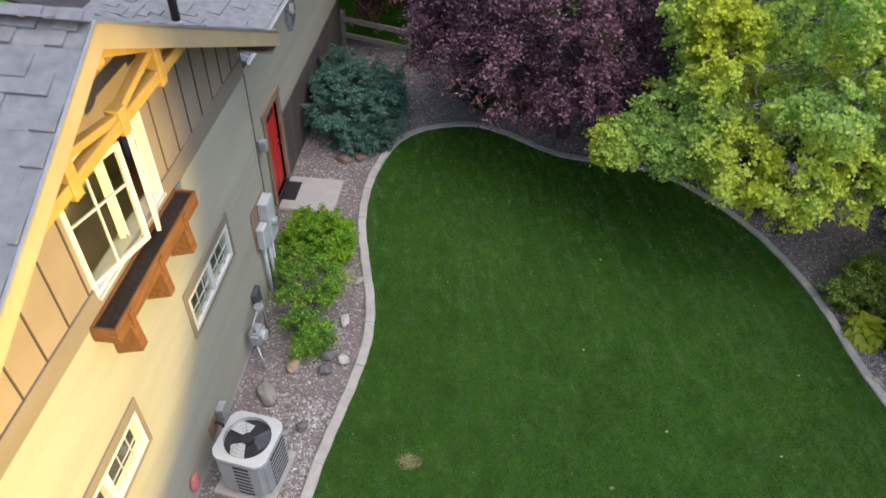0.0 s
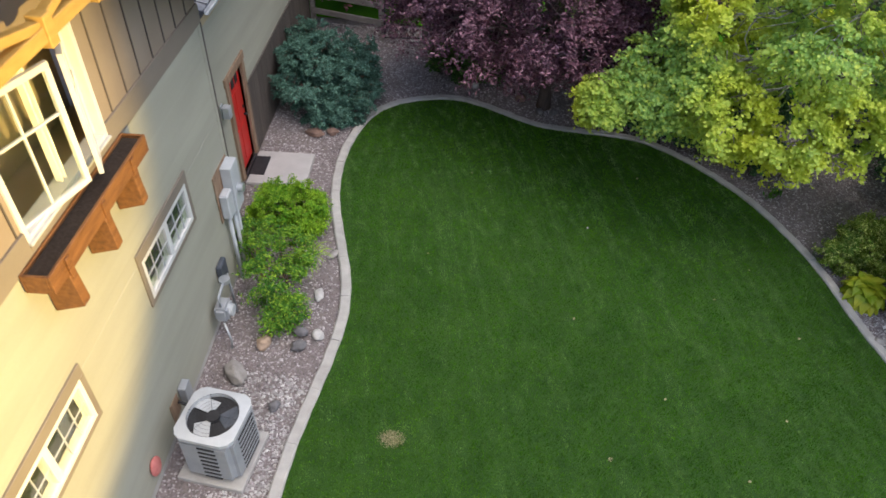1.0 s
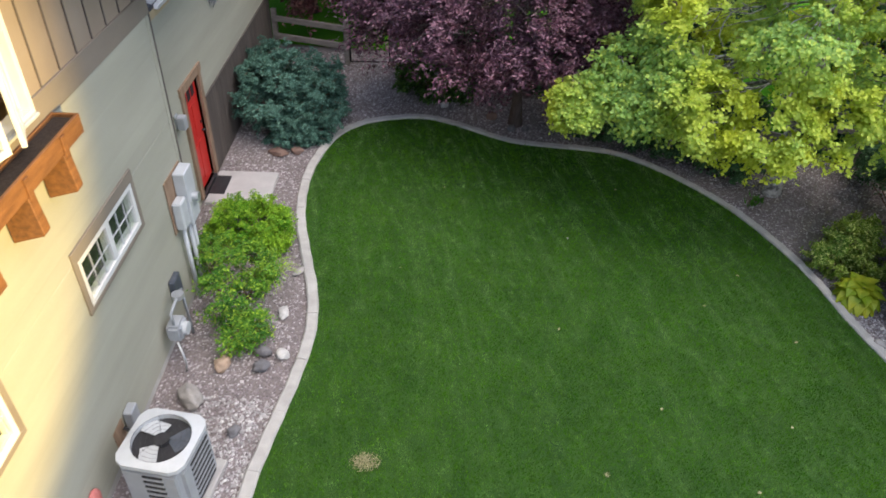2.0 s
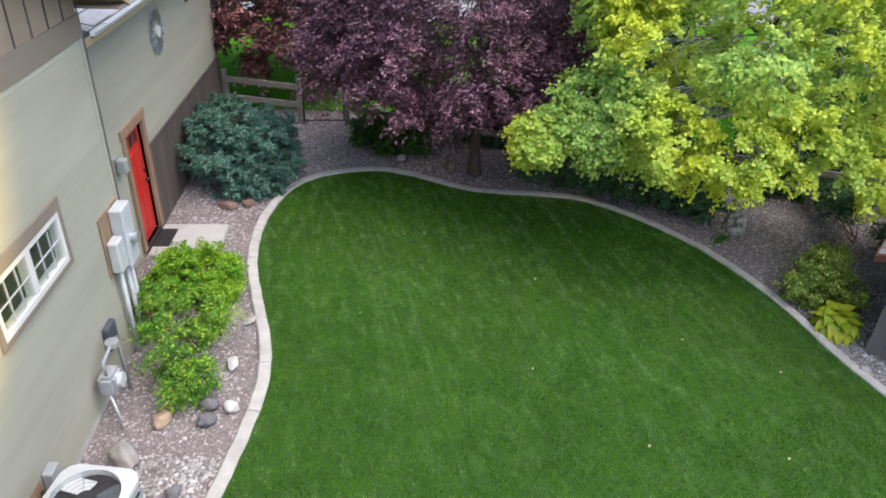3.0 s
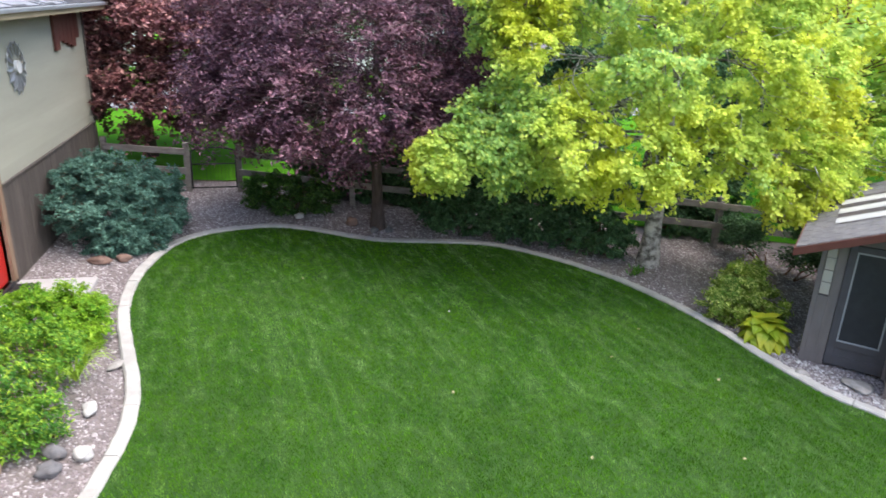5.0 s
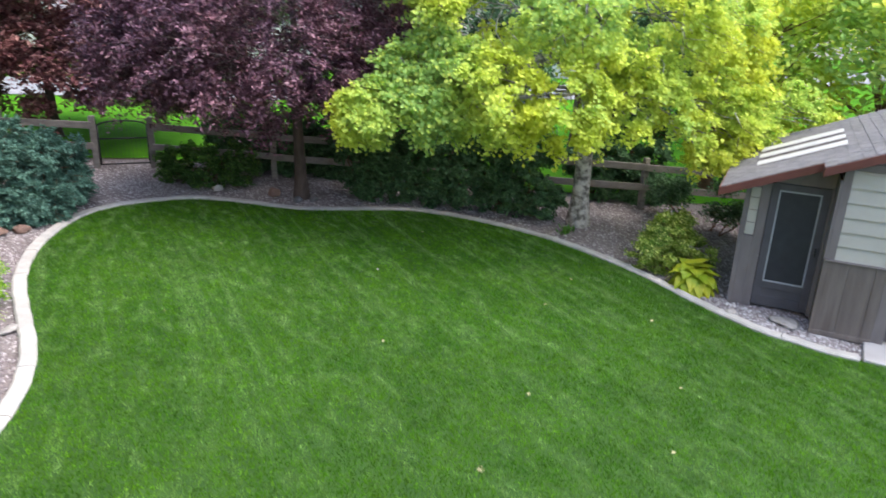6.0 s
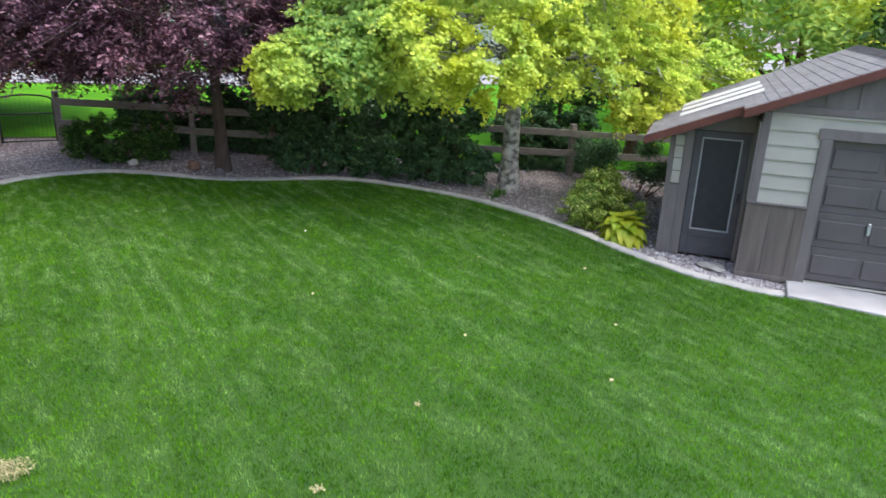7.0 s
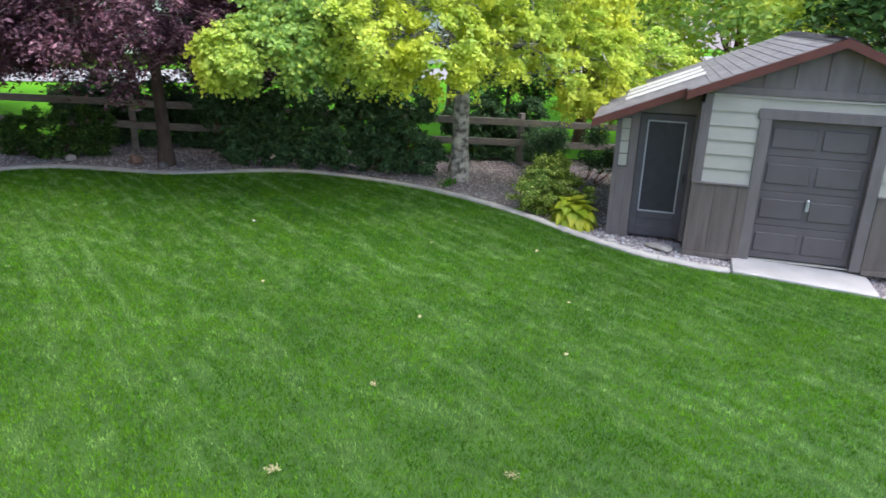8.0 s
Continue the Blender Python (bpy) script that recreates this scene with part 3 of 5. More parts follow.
# return wall between the two faces, and the set-back wall
part("wall", cube(FX, WX - 0.002, 8.4, 8.52, -0.2, 4.4), M_SIDING, house)
DOOR = (10.42, 11.2, 0.16, 2.1)
bm = bmesh.new()
for a, c, b, d in wall_pieces(8.521, 16.75, -0.2, 4.05, [DOOR]):
    box(bm, FX - 0.2, FX - 0.001, a, c, b, d)
far_wall = part("wall", bm, M_SIDING, house)
siding(far_wall, FX, 8.522, 16.75, 1.6, 4.02, [(DOOR[0] - 0.14, DOOR[1] + 0.14, 0.0, 2.25)])
siding(far_wall, FX, 8.522, 10.2, 0.13, 1.6, [])
skirt = part("skirting_rail", cube(FX, FX + 0.045, 11.37, 16.76, 1.56, 1.6, 0.004), M_SKIRT, house)
y = 11.37
while y < 16.7:
    w = 0.14
    part("skirting_plank", cube(FX, FX + 0.022 + 0.006 * RNG.random(), y, min(y + w - 0.004, 16.76), 0.0, 1.558, 0.003), M_SKIRT, skirt)
    y += w
part("corner_board", cube(FX - 0.2, FX + 0.03, 16.762, 16.85, 0.0, 4.02, 0.004), M_SKIRT, house)
part("wall", cube(-12, FX - 0.2, 16.55, 16.75, -0.2, 4.0), M_SIDING, house)

# roofs
def slab_roof(name, a, b, c, d, thick, material, parent):
    bm = bmesh.new()
    lo = [bm.verts.new(Vector(p) - Vector((0, 0, thick))) for p in (a, b, c, d)]
    hi = [bm.verts.new(p) for p in (a, b, c, d)]
    bm.faces.new(lo)
    bm.faces.new(hi)
    for i in range(4):
        bm.faces.new((lo[i], lo[(i + 1) % 4], hi[(i + 1) % 4], hi[i]))
    return part(name, bm, material, parent)


M_DECK = mat("roof_felt", (0.04, 0.04, 0.045), (0.07, 0.07, 0.075), 8.0, 0.95, 0.3)
HALF = 4.2
eave_z = APEX_Z - SLOPE * HALF
roof = slab_roof("roof", (RAKE_X - 0.03, APEX_Y, APEX_Z), (-12, APEX_Y, APEX_Z), (-12, APEX_Y - HALF, eave_z), (RAKE_X - 0.03, APEX_Y - HALF, eave_z), 0.05, M_DECK, house)
roof_b = slab_roof("roof", (RAKE_X - 0.03, APEX_Y, APEX_Z), (-12, APEX_Y, APEX_Z), (-12, APEX_Y + HALF, eave_z), (RAKE_X - 0.03, APEX_Y + HALF, eave_z), 0.05, M_DECK, house)
EAVE_X, EAVE_Z = -3.52, 4.03
far_roof = slab_roof("roof", (EAVE_X, 8.65, EAVE_Z), (EAVE_X, 17.15, EAVE_Z), (-9, 17.15, EAVE_Z + 1.534), (-9, 8.65, EAVE_Z + 1.534), 0.05, M_DECK, house)


def shingle_mesh(w, l, t, material=M_SHINGLE):
    bm = bmesh.new()
    vs = [bm.verts.new(p) for p in ((0, 0, 0), (w, 0, 0), (w, l, 0), (0, l, 0), (0, 0, t), (w, 0, t), (w, l, 0.3 * t), (0, l, 0.3 * t))]
    for f in ((4, 5, 6, 7), (0, 1, 5, 4), (0, 4, 7, 3), (1, 2, 6, 5)):
        bm.faces.new([vs[i] for i in f])
    bmesh.ops.recalc_face_normals(bm, faces=bm.faces)
    me = bpy.data.meshes.new("shingle")
    bm.to_mesh(me)
    bm.free()
    me.materials.append(material)
    return me


EVEN_SHINGLE = shingle_mesh(0.29, 0.215, 0.014, M_SHEDSHINGLE)
SHINGLES = [shingle_mesh(w, 0.215, t) for w in (0.13, 0.19, 0.29) for t in (0.005, 0.005, 0.03)]


def lay_shingles(parent, origin, along, up, width, height, limit, even=False):
    """Rows of uneven shingles from the eave upward; the first rows are single pieces, counted from the near corner."""
    along, up = Vector(along).normalized(), Vector(up).normalized()
    nrm = along.cross(up)
    if nrm.z < 0:
        origin, along = Vector(origin) + along * width, -along
        nrm = -nrm
    m3 = Matrix((along, up, nrm)).transposed().to_4x4()
    rnd, made, rest_v, rest_f = random.Random(3), 0, [], []
    v = 0.0
    while v < height:
        u = 0.0 if not even else -0.15 * (round(v / 0.14) % 2)
        while u < width:
            me = EVEN_SHINGLE if even else rnd.choice(SHINGLES)
            w = max(q.co.x for q in me.vertices)
            fit_w = min(1.0, (width - u) / w)
            if u < 0:
                u, fit_w = 0.0, 0.5
            m = Matrix.Translation(Vector(origin) + along * u + up * v + nrm * 0.004) @ m3 @ Matrix.Diagonal((fit_w, 1, 1, 1))
            if made < limit:
                ob = new("shingle", me)
                ob.parent = parent
                ob.matrix_local = m
                made += 1
            else:
                o = len(rest_v)
                rest_v += [m @ q.co for q in me.vertices]
                rest_f += [[o + i for i in f.vertices] for f in me.polygons]
            u += w * fit_w + (0.012 if even else 0.001)
        v += 0.14
    if rest_v:
        link_mesh("shingles", np_mesh("shingles", rest_v, rest_f), M_SHEDSHINGLE if even else M_SHINGLE, parent, kind="stuff")


# rake boards, soffits and gutters
def rake(side, x0, x1, drop, material, name, lift=0.0):
    bm = bmesh.new()
    pts = []
    for y, z in ((APEX_Y, APEX_Z), (APEX_Y + side * HALF, eave_z)):
        pts += [(y, z + lift), (y, z + lift - drop)]
    f, b = [], []
    for (y, z) in (pts[0], pts[2], pts[3], pts[1]):
        f.append(bm.verts.new((x1, y, z)))
        b.append(bm.verts.new((x0, y, z)))
    bm.faces.new(f)
    bm.faces.new(b)
    for i in range(4):
        bm.faces.new((f[i], f[(i + 1) % 4], b[(i + 1) % 4], b[i]))
    return part(name, bm, material, house)


for s in (-1, 1):
    rake(s, RAKE_X - 0.03, RAKE_X, 0.215, M_FASCIA, "rake_board", 0.0)
    rake(s, RAKE_X - 0.008, RAKE_X + 0.014, 0.028, M_METAL, "drip_edge", 0.022)
# soffit along the side eave of the gable roof and its boxed end
part("soffit", cube(-12, RAKE_X - 0.031, 8.62, 8.88, eave_z - 0.2, eave_z - 0.17), M_TAUPE, house)
part("eave_fascia", cube(-12, RAKE_X - 0.031, 8.88, 8.905, eave_z - 0.2, eave_z + 0.03), M_FASCIA, house)
# exposed sheathing boards and lookouts under the gable overhang
for k in range(11):
    for s in (-1, 1):
        d = 0.25 + 0.36 * k
        y, z = APEX_Y + s * d, APEX_Z - 0.055 - SLOPE * d
        if d < HALF - 0.1:
            part("rafter_lookout", beam((WX, y, z - 0.05), (RAKE_X - 0.03, y, z - 0.05), 0.04, 0.09, 0), M_TIMBER, house)
            for q in (0.1, 0.24):
                yb, zb = y + s * q, z - SLOPE * q - 0.014
                if d + q < HALF - 0.15:
                    bm = bmesh.new()
                    vs = [bm.verts.new((x, yb + s * e, zb - SLOPE * e + h)) for x in (WX, RAKE_X - 0.03) for e, h in ((-0.055, 0), (0.055, 0), (0.055, 0.02), (-0.055, 0.02))]
                    for f in ((0, 1, 5, 4), (1, 2, 6, 5), (2, 3, 7, 6), (3, 0, 4, 7), (0, 1, 2, 3), (4, 5, 6, 7)):
                        bm.faces.new([vs[i] for i in f])
                    part("sheathing_board", bm, M_TIMBER, house)


def gutter(y0, y1, x, z):
    g = base("gutter", "white metal gutter along the low eave", "gutter")
    bm = bmesh.new()
    prof = [(0, 0.0), (0, -0.06), (0.055, -0.06), (0.075, -0.012), (0.075, 0.0), (0.07, 0.0), (0.052, -0.054), (0.005, -0.054), (0.005, 0.0)]
    rings = [[bm.verts.new((x + a, yy, z + b)) for a, b in prof] for yy in (y0, y1)]
    for i in range(len(prof)):
        j = (i + 1) % len(prof)
        bm.faces.new((rings[0][i], rings[0][j], rings[1][j], rings[1][i]))
    for r in rings:
        bm.faces.new(r)
    part("trough", bm, M_LIGHTGREY, g)
    yy = y0 + 0.4
    while yy < y1:
        part("hanger", cube(x, x + 0.075, yy, yy + 0.025, z - 0.004, z + 0.006), M_METAL, g)
        yy += 0.8
    return g


gutter(9.0, 17.1, EAVE_X, EAVE_Z - 0.01)
part("eave_fascia", cube(EAVE_X - 0.03, EAVE_X - 0.002, 8.65, 17.15, EAVE_Z - 0.16, EAVE_Z - 0.05), M_FASCIA, house)
part("soffit", cube(FX, EAVE_X - 0.03, 8.65, 17.15, EAVE_Z - 0.16, EAVE_Z - 0.14), M_TAUPE, house)

# vent pipe on the set-back roof
vent = base("vent_pipe", "black vent pipe standing on the shingle roof", "pipe")
tube("pipe", [(-4.6, 9.34, 4.3), (-4.6, 9.34, 5.3)], 0.065, M_BLACK, vent, 14)
tube("flashing", [(-4.6, 9.34, 4.27), (-4.6, 9.34, 4.42)], [0.12, 0.06], M_METAL, vent, 14)


# dark boards on the wall under the far end of the eave
wp = base("wall_panel", "dark red brown boards hung under the eave", "panel")
for k in range(6):
    part("board", cube(FX + 0.021, FX + 0.07, 14.72 + 0.26 * k, 14.97 + 0.26 * k, 3.2 + 0.05 * ((k * 3) % 4), 3.86, 0.005), M_REDBROWN, wp)

# gable truss
truss = base("gable_truss", "honey coloured timber truss under the gable peak", "truss")
TX = -3.08
def timber(name, a, b, w=0.11, h=0.13, off=0.0):
    part(name, beam((TX + off, a[0], a[1]), (TX + off, b[0], b[1]), h, w), M_TIMBER, truss)


timber("bottom_chord", (3.05, 5.74), (6.35, 5.74), 0.115, 0.11)
timber("top_chord", (4.7, 6.42), (3.75, 6.0), 0.095, 0.1)
timber("top_chord", (4.7, 6.42), (5.65, 6.0), 0.095, 0.1)
timber("strut", (4.72, 5.8), (3.8, 6.0), 0.075, 0.09, -0.005)
timber("strut", (4.72, 5.8), (5.6, 6.0), 0.075, 0.09, -0.005)
for y, z0, z1 in ((3.9, 5.63, 6.12), (4.78, 5.63, 5.88), (5.6, 5.63, 6.12), (4.7, 6.3, 6.56)):
    part("post", cube(TX - 0.065, TX + 0.075, y - 0.06, y + 0.06, z0, z1, 0.008), M_TIMBER, truss)


# windows
def muntin_window(name, y0, y1, z0, z1, label):
    w = base(name, label, parent=house)
    x = WX
    for a, c, b, d in ((y0 - 0.07, y1 + 0.07, z1, z1 + 0.14), (y0 - 0.07, y1 + 0.07, z0 - 0.06, z0), (y0 - 0.07, y0, z0, z1), (y1, y1 + 0.07, z0, z1)):
        part("casing", cube(x + 0.015, x + 0.04, a, c, b, d, 0.004), M_TAUPE_TRIM, w, "taupe casing")
    f = 0.062
    for a, c, b, d in ((y0, y1, z1 - f, z1), (y0, y1, z0, z0 + f), (y0, y0 + f, z0 + f, z1 - f), (y1 - f, y1, z0 + f, z1 - f)):
        part("window_frame", cube(x - 0.08, x + 0.035, a, c, b, d, 0.004), M_WHITE, w)
    mid = (y0 + y1) / 2
    part("mullion", cube(x - 0.08, x + 0.03, mid - 0.045, mid + 0.045, z0 + f, z1 - f, 0.004), M_WHITE, w)
    for a, c in ((y0 + f, mid - 0.045), (mid + 0.045, y1 - f)):
        part("pane", cube(x + 0.002, x + 0.006, a, c, z0 + f, z1 - f), M_GLASS, w)
        zz = z0 + (z1 - z0) * 0.5
        for k in range(1, 3):
            yy = a + (c - a) * k / 3
            part("muntin", cube(x + 0.007, x + 0.018, yy - 0.005, yy + 0.005, z0 + f, z1 - f), M_LIGHTGREY, w)
        part("muntin", cube(x + 0.0065, x + 0.017, a, c, zz - 0.005, zz + 0.005), M_LIGHTGREY, w)
    # black sheet close behind the panes stands in for the shade of the room
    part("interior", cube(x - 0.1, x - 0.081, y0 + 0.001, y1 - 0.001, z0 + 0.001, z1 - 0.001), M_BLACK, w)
    return w


muntin_window("window", *WIN1, "white basement slider window with muntins")
muntin_window("window", *WIN2, "white basement slider window with muntins")


def sash(name, hinge, angle, width, z0, z1, parent):
    """A casement sash; it swings about the hinge."""
    e = base(name, "open white casement sash", "", pose(*hinge, z0, 0, 0, angle), parent=parent)
    h, s = z1 - z0, 0.06
    for a, c, b, d in ((0, width, 0, s), (0, width, h - s, h), (0, s, s, h - s), (width - s, width, s, h - s)):
        part("sash_rail", cube(-0.022, 0.022, a, c, b, d, 0.004), M_WHITE, e)
    part("pane", cube(-0.003, 0.003, s, width - s, s, h - s), M_GLASS, e)
    part("muntin", cube(-0.012, 0.012, width / 2 - 0.01, width / 2 + 0.01, s, h - s), M_WHITE, e)
    part("muntin", cube(-0.0125, 0.0125, s, width - s, h * 0.62 - 0.01, h * 0.62 + 0.01), M_WHITE, e)
    return e


cas = base("casement_window", "white casement window with both sashes swung open", "window")
y0, y1, z0, z1 = WIN3
for a, c, b, d in ((y0 - 0.0, y1, z1 - 0.06, z1), (y0, y1, z0 + 0.021, z0 + 0.06), (y0, y0 + 0.06, z0 + 0.05, z1 - 0.06), (y1 - 0.06, y1, z0 + 0.05, z1 - 0.06)):
    part("window_frame", cube(WX - 0.14, WX + 0.02, a, c, b, d, 0.004), M_WHITE, cas)
for k in (0.49, 0.53):
    yy = y0 + (y1 - y0) * k
    part("mullion", cube(WX - 0.1, WX - 0.04, yy - 0.012, yy + 0.012, z0 + 0.05, z1 - 0.06, 0.003), M_WHITE, cas)
part("window_sill", cube(WX - 0.19, WX + 0.05, y0 + 0.001, y1 - 0.001, z0 - 0.009, z0 + 0.02, 0.005), M_LIGHTGREY, cas)
sash("sash", (WX - 0.1, y0 + 0.03), -17, 0.88, 4.225, 5.4, cas)
sash("sash", (WX - 0.1, y1 - 0.04), 180 + 28.5, 0.67, 4.225, 5.4, cas)
part("interior", cube(WX - 0.9, WX - 0.85, y0 - 0.8, y1 + 0.9, z0 - 1, z1 + 0.1), M_INSIDE, cas)
part("interior", cube(WX - 0.84, WX - 0.201, y0 - 1, y1 + 1, z0 - 0.3, z0 - 0.25), M_INSIDE, cas)

# window box
wbox = base("window_box", "cedar window box with dark soil under the casement", "planter")
PX0, PX1, PY0, PY1, PZ0, PZ1 = WX + 0.03, -3.15, 3.83, 5.89, 3.93, 4.12
part("back_board", cube(PX0, PX0 + 0.025, PY0, PY1, PZ0, PZ1, 0.004), M_CEDAR, wbox)
part("front_board", cube(PX1 - 0.03, PX1, PY0, PY1, PZ0, PZ1, 0.005), M_CEDAR, wbox)
for yy in (PY0, PY1 - 0.03):
    part("end_board", cube(PX0 + 0.026, PX1 - 0.031, yy, yy + 0.03, PZ0, PZ1, 0.004), M_CEDAR, wbox)
part("bottom_board", cube(PX0 + 0.026, PX1 - 0.031, PY0 + 0.031, PY1 - 0.031, PZ0, PZ0 + 0.03), M_CEDAR, wbox)
part("soil", cube(PX0 + 0.027, PX1 - 0.032, PY0 + 0.032, PY1 - 0.032, PZ0 + 0.031, PZ1 - 0.035), M_SOIL, wbox, "dark potting soil")
for yy in (4.1, 4.83, 5.5):
    bm = bmesh.new()
    pr = [(PX0 - 0.005, PZ0), (PX1 + 0.005, PZ0), (PX1 + 0.03, PZ0 - 0.34), (PX1 + 0.02, PZ0 - 0.37), (PX0 - 0.005, PZ0 - 0.45)]
    f = [bm.verts.new((x, yy - 0.055, z)) for x, z in pr]
    b = [bm.verts.new((x, yy + 0.055, z)) for x, z in pr]
    bm.faces.new(f)
    bm.faces.new(b)
    for i in range(5):
        bm.faces.new((f[i], f[(i + 1) % 5], b[(i + 1) % 5], b[i]))
    bmesh.ops.bevel(bm, geom=bm.edges[:], offset=0.006, segments=1, affect="EDGES")
    part("bracket", bm, M_CEDAR, wbox)
    part("cleat", cube(PX1, PX1 + 0.02, yy - 0.035, yy + 0.035, PZ0 - 0.05, PZ1 - 0.02, 0.004), M_CEDAR, wbox)

# red door
door = base("entry_door", "closed red panelled door in a weathered wooden frame", parent=house)
leaf = part("door_leaf", cube(FX - 0.09, FX - 0.045, DOOR[0] + 0.005, DOOR[1] - 0.005, DOOR[2] + 0.01, DOOR[3] - 0.005, 0.003), M_RED, door)
for k in range(2):
    a = DOOR[0] + 0.1 + k * 0.31
    for b, d in ((0.3, 1.0), (1.1, 1.7)):
        part("panel", cube(FX - 0.046, FX - 0.035, a, a + 0.27, b, d, 0.008), M_RED, door)
for k in range(3):
    a = DOOR[0] + 0.1 + k * 0.21
    part("light", cube(FX - 0.046, FX - 0.04, a, a + 0.15, 1.8, 1.98, 0.003), M_DARK, door, "small dark door light")
for a, c, b, d in ((DOOR[0] - 0.13, DOOR[0], DOOR[2], DOOR[3]), (DOOR[1], DOOR[1] + 0.13, DOOR[2], DOOR[3]), (DOOR[0] - 0.17, DOOR[1] + 0.17, DOOR[3], DOOR[3] + 0.15)):
    part("door_casing", cube(FX - 0.09, FX + 0.05, a, c, b, d, 0.005), M_TRIMWOOD, door)
part("threshold", cube(FX - 0.09, FX + 0.05, DOOR[0], DOOR[1], DOOR[2] - 0.05, DOOR[2], 0.004), M_DARK, door)
bm = bmesh.new()
bmesh.ops.create_uvsphere(bm, u_segments=12, v_segments=8, radius=0.03, matrix=Matrix.Translation((FX - 0.0, DOOR[1] - 0.09, 1.1)))
disc(bm, 0.018, 0.05, pose(FX - 0.025, DOOR[1] - 0.09, 1.1, 0, 90, 0), 14)
part("door_knob", bm, M_BLACK, door, "dark round knob")

bm = bmesh.new()
disc(bm, 0.028, 0.03, pose(FX - 0.035, DOOR[1] - 0.09, 1.26, 0, 90, 0), 14)
part("deadbolt", bm, M_BLACK, door)

# step and doormat
step = part("door_step", cube(-3.9, -2.8, 10.3, 11.36, -0.1, 0.12, 0.015, seg=2), M_SLAB, None, "pale concrete step slab at the red door", category="step")
part("doormat", cube(-3.89, -3.62, 10.57, 11.15, 0.121, 0.14, 0.004), M_DARK, None, "black doormat lying before the red door", category="doormat")


# ---- trees ----
def tree(name, at, height, trunk_r, bark, lobes, leaf_size, n_clumps, per, spread, leaf, label, fork=0.35, lean=(0, 0), aspect=0.62, flat=0.45, squash=0.8, sprays=0, limb_k=0.5):
    """A tapered trunk, limbs that run to the lobes of the crown, and a crown of single leaves in clumps."""
    t = base(name, label, "tree")
    x, y = at
    z = gz(x, y)
    spine = [(x + lean[0] * k * k + 0.03 * math.sin(5 * k + x), y + lean[1] * k * k + 0.03 * math.cos(4 * k + y), z - 0.05 + height * 0.8 * k) for k in np.linspace(0, 1, 10)]
    tv, tq = tube_arrays(spine, [trunk_r * (1.35 if i == 0 else 1.0) * (1 - 0.085 * i) for i in range(10)], 12)
    link_mesh("trunk", np_mesh("trunk", tv, tq, True), bark, t)
    for lx, ly, lz, lr in lobes:
        vs, qs, o = [], [], 0
        k = min(max((lz - lr * (-0.6 if sprays else 0.9) - z) / (height * 0.8), fork * 0.7), 0.92)
        s = np.array(spine[int(k * 9)])
        main = limb(s, (lx, ly, lz + (0.25 * lr if sprays else 0)), 0.02 if sprays else 0.08, 8)
        r0 = trunk_r * (limb_k - 0.35 * k) * (0.5 if sprays else 1.0)
        for pts, r in [(main, np.linspace(r0, 0.012, 8))] + [(limb(main[RNG.integers(3, 7)], np.array((lx, ly, lz)) + RNG.normal(size=3) * lr * (0.3 if sprays else 0.55), 0.1, 5), np.linspace(0.014, 0.004, 5)) for _ in range(7)]:
            v, q = tube_arrays(pts, r, 5)
            vs.append(v)
            qs.append(q + o)
            o += len(v)
        link_mesh("limb", np_mesh("limb", np.concatenate(vs), np.concatenate(qs), True), bark, t)
    if sprays:
        # the side away from the house has turned yellow
        turned = [q for q in lobes if q[0] > 7.4] if leaf is M_ASPEN else []
        for part_name, some, m in (("crown", [q for q in lobes if q not in turned], leaf), ("yellow_crown", turned, M_ASPEN_Y)):
            if not some:
                continue
            p, d, tw = twig_sprays(some, at, *sprays)
            v, f = leaf_arrays(p, leaf_size, aspect, flat, out=d)
            link_mesh(part_name, np_mesh(part_name, v, f), m, t, "yellowing leaves" if m == M_ASPEN_Y else "")
            twig_mesh("twig", tw[::7], 0.009, bark if leaf is M_ASPEN else M_TWIG, t)
        return t
    fine = sublobes(lobes, 7, 0.42)
    foliage("crown", clumps(fine, n_clumps, per, spread, squash=squash, shell=0.6), leaf_size, leaf, t, aspect, flat)
    return t


def ring(cx, cy, z, rad, count, r, turn=0.0, flat=1.0):
    return [(cx + rad * math.cos(turn + 2 * math.pi * k / count), cy + flat * rad * math.sin(turn + 2 * math.pi * k / count), z + 0.2 * math.sin(3 * k + turn), r) for k in range(count)]


plum_lobes = ring(1.75, 13.9, 2.2, 1.55, 9, 0.62, 0.2) + ring(1.5, 13.9, 2.7, 2.1, 9, 1.0, 0.6) + ring(1.5, 13.9, 3.6, 1.7, 7, 1.0, 0.2) + ring(1.5, 13.9, 4.3, 1.5, 6, 1.05, 0.1) + ring(1.6, 13.9, 5.3, 0.7, 3, 0.9) + [(-0.4, 14.6, 2.3, 0.75), (-0.75, 14.2, 2.5, 0.75), (-0.5, 13.8, 3.4, 0.9), (-0.6, 14.3, 4.3, 0.9), (3.3, 14.1, 3.4, 0.9), (3.6, 14.4, 4.4, 1.0), (2.9, 14.3, 5.2, 0.95), (3.5, 14.9, 5.3, 0.9), (4.3, 14.8, 4.6, 0.8), (3.4, 14.2, 2.7, 0.65), (-1.0, 14.5, 2.4, 0.6), (-0.3, 14.4, 2.15, 0.5), (0.4, 14.3, 2.15, 0.5)]
tree("plum_tree", (1.83, 14.03), 5.8, 0.125, M_BARK_D, plum_lobes, 0.084, 4700, 36, 0.16, M_PLUM, "purple leaved plum tree standing in the gravel bed", fork=0.42, aspect=0.42, sprays=(27, 5, 25, 0.58, 0.12, 0.32, 0.06, 0.9))
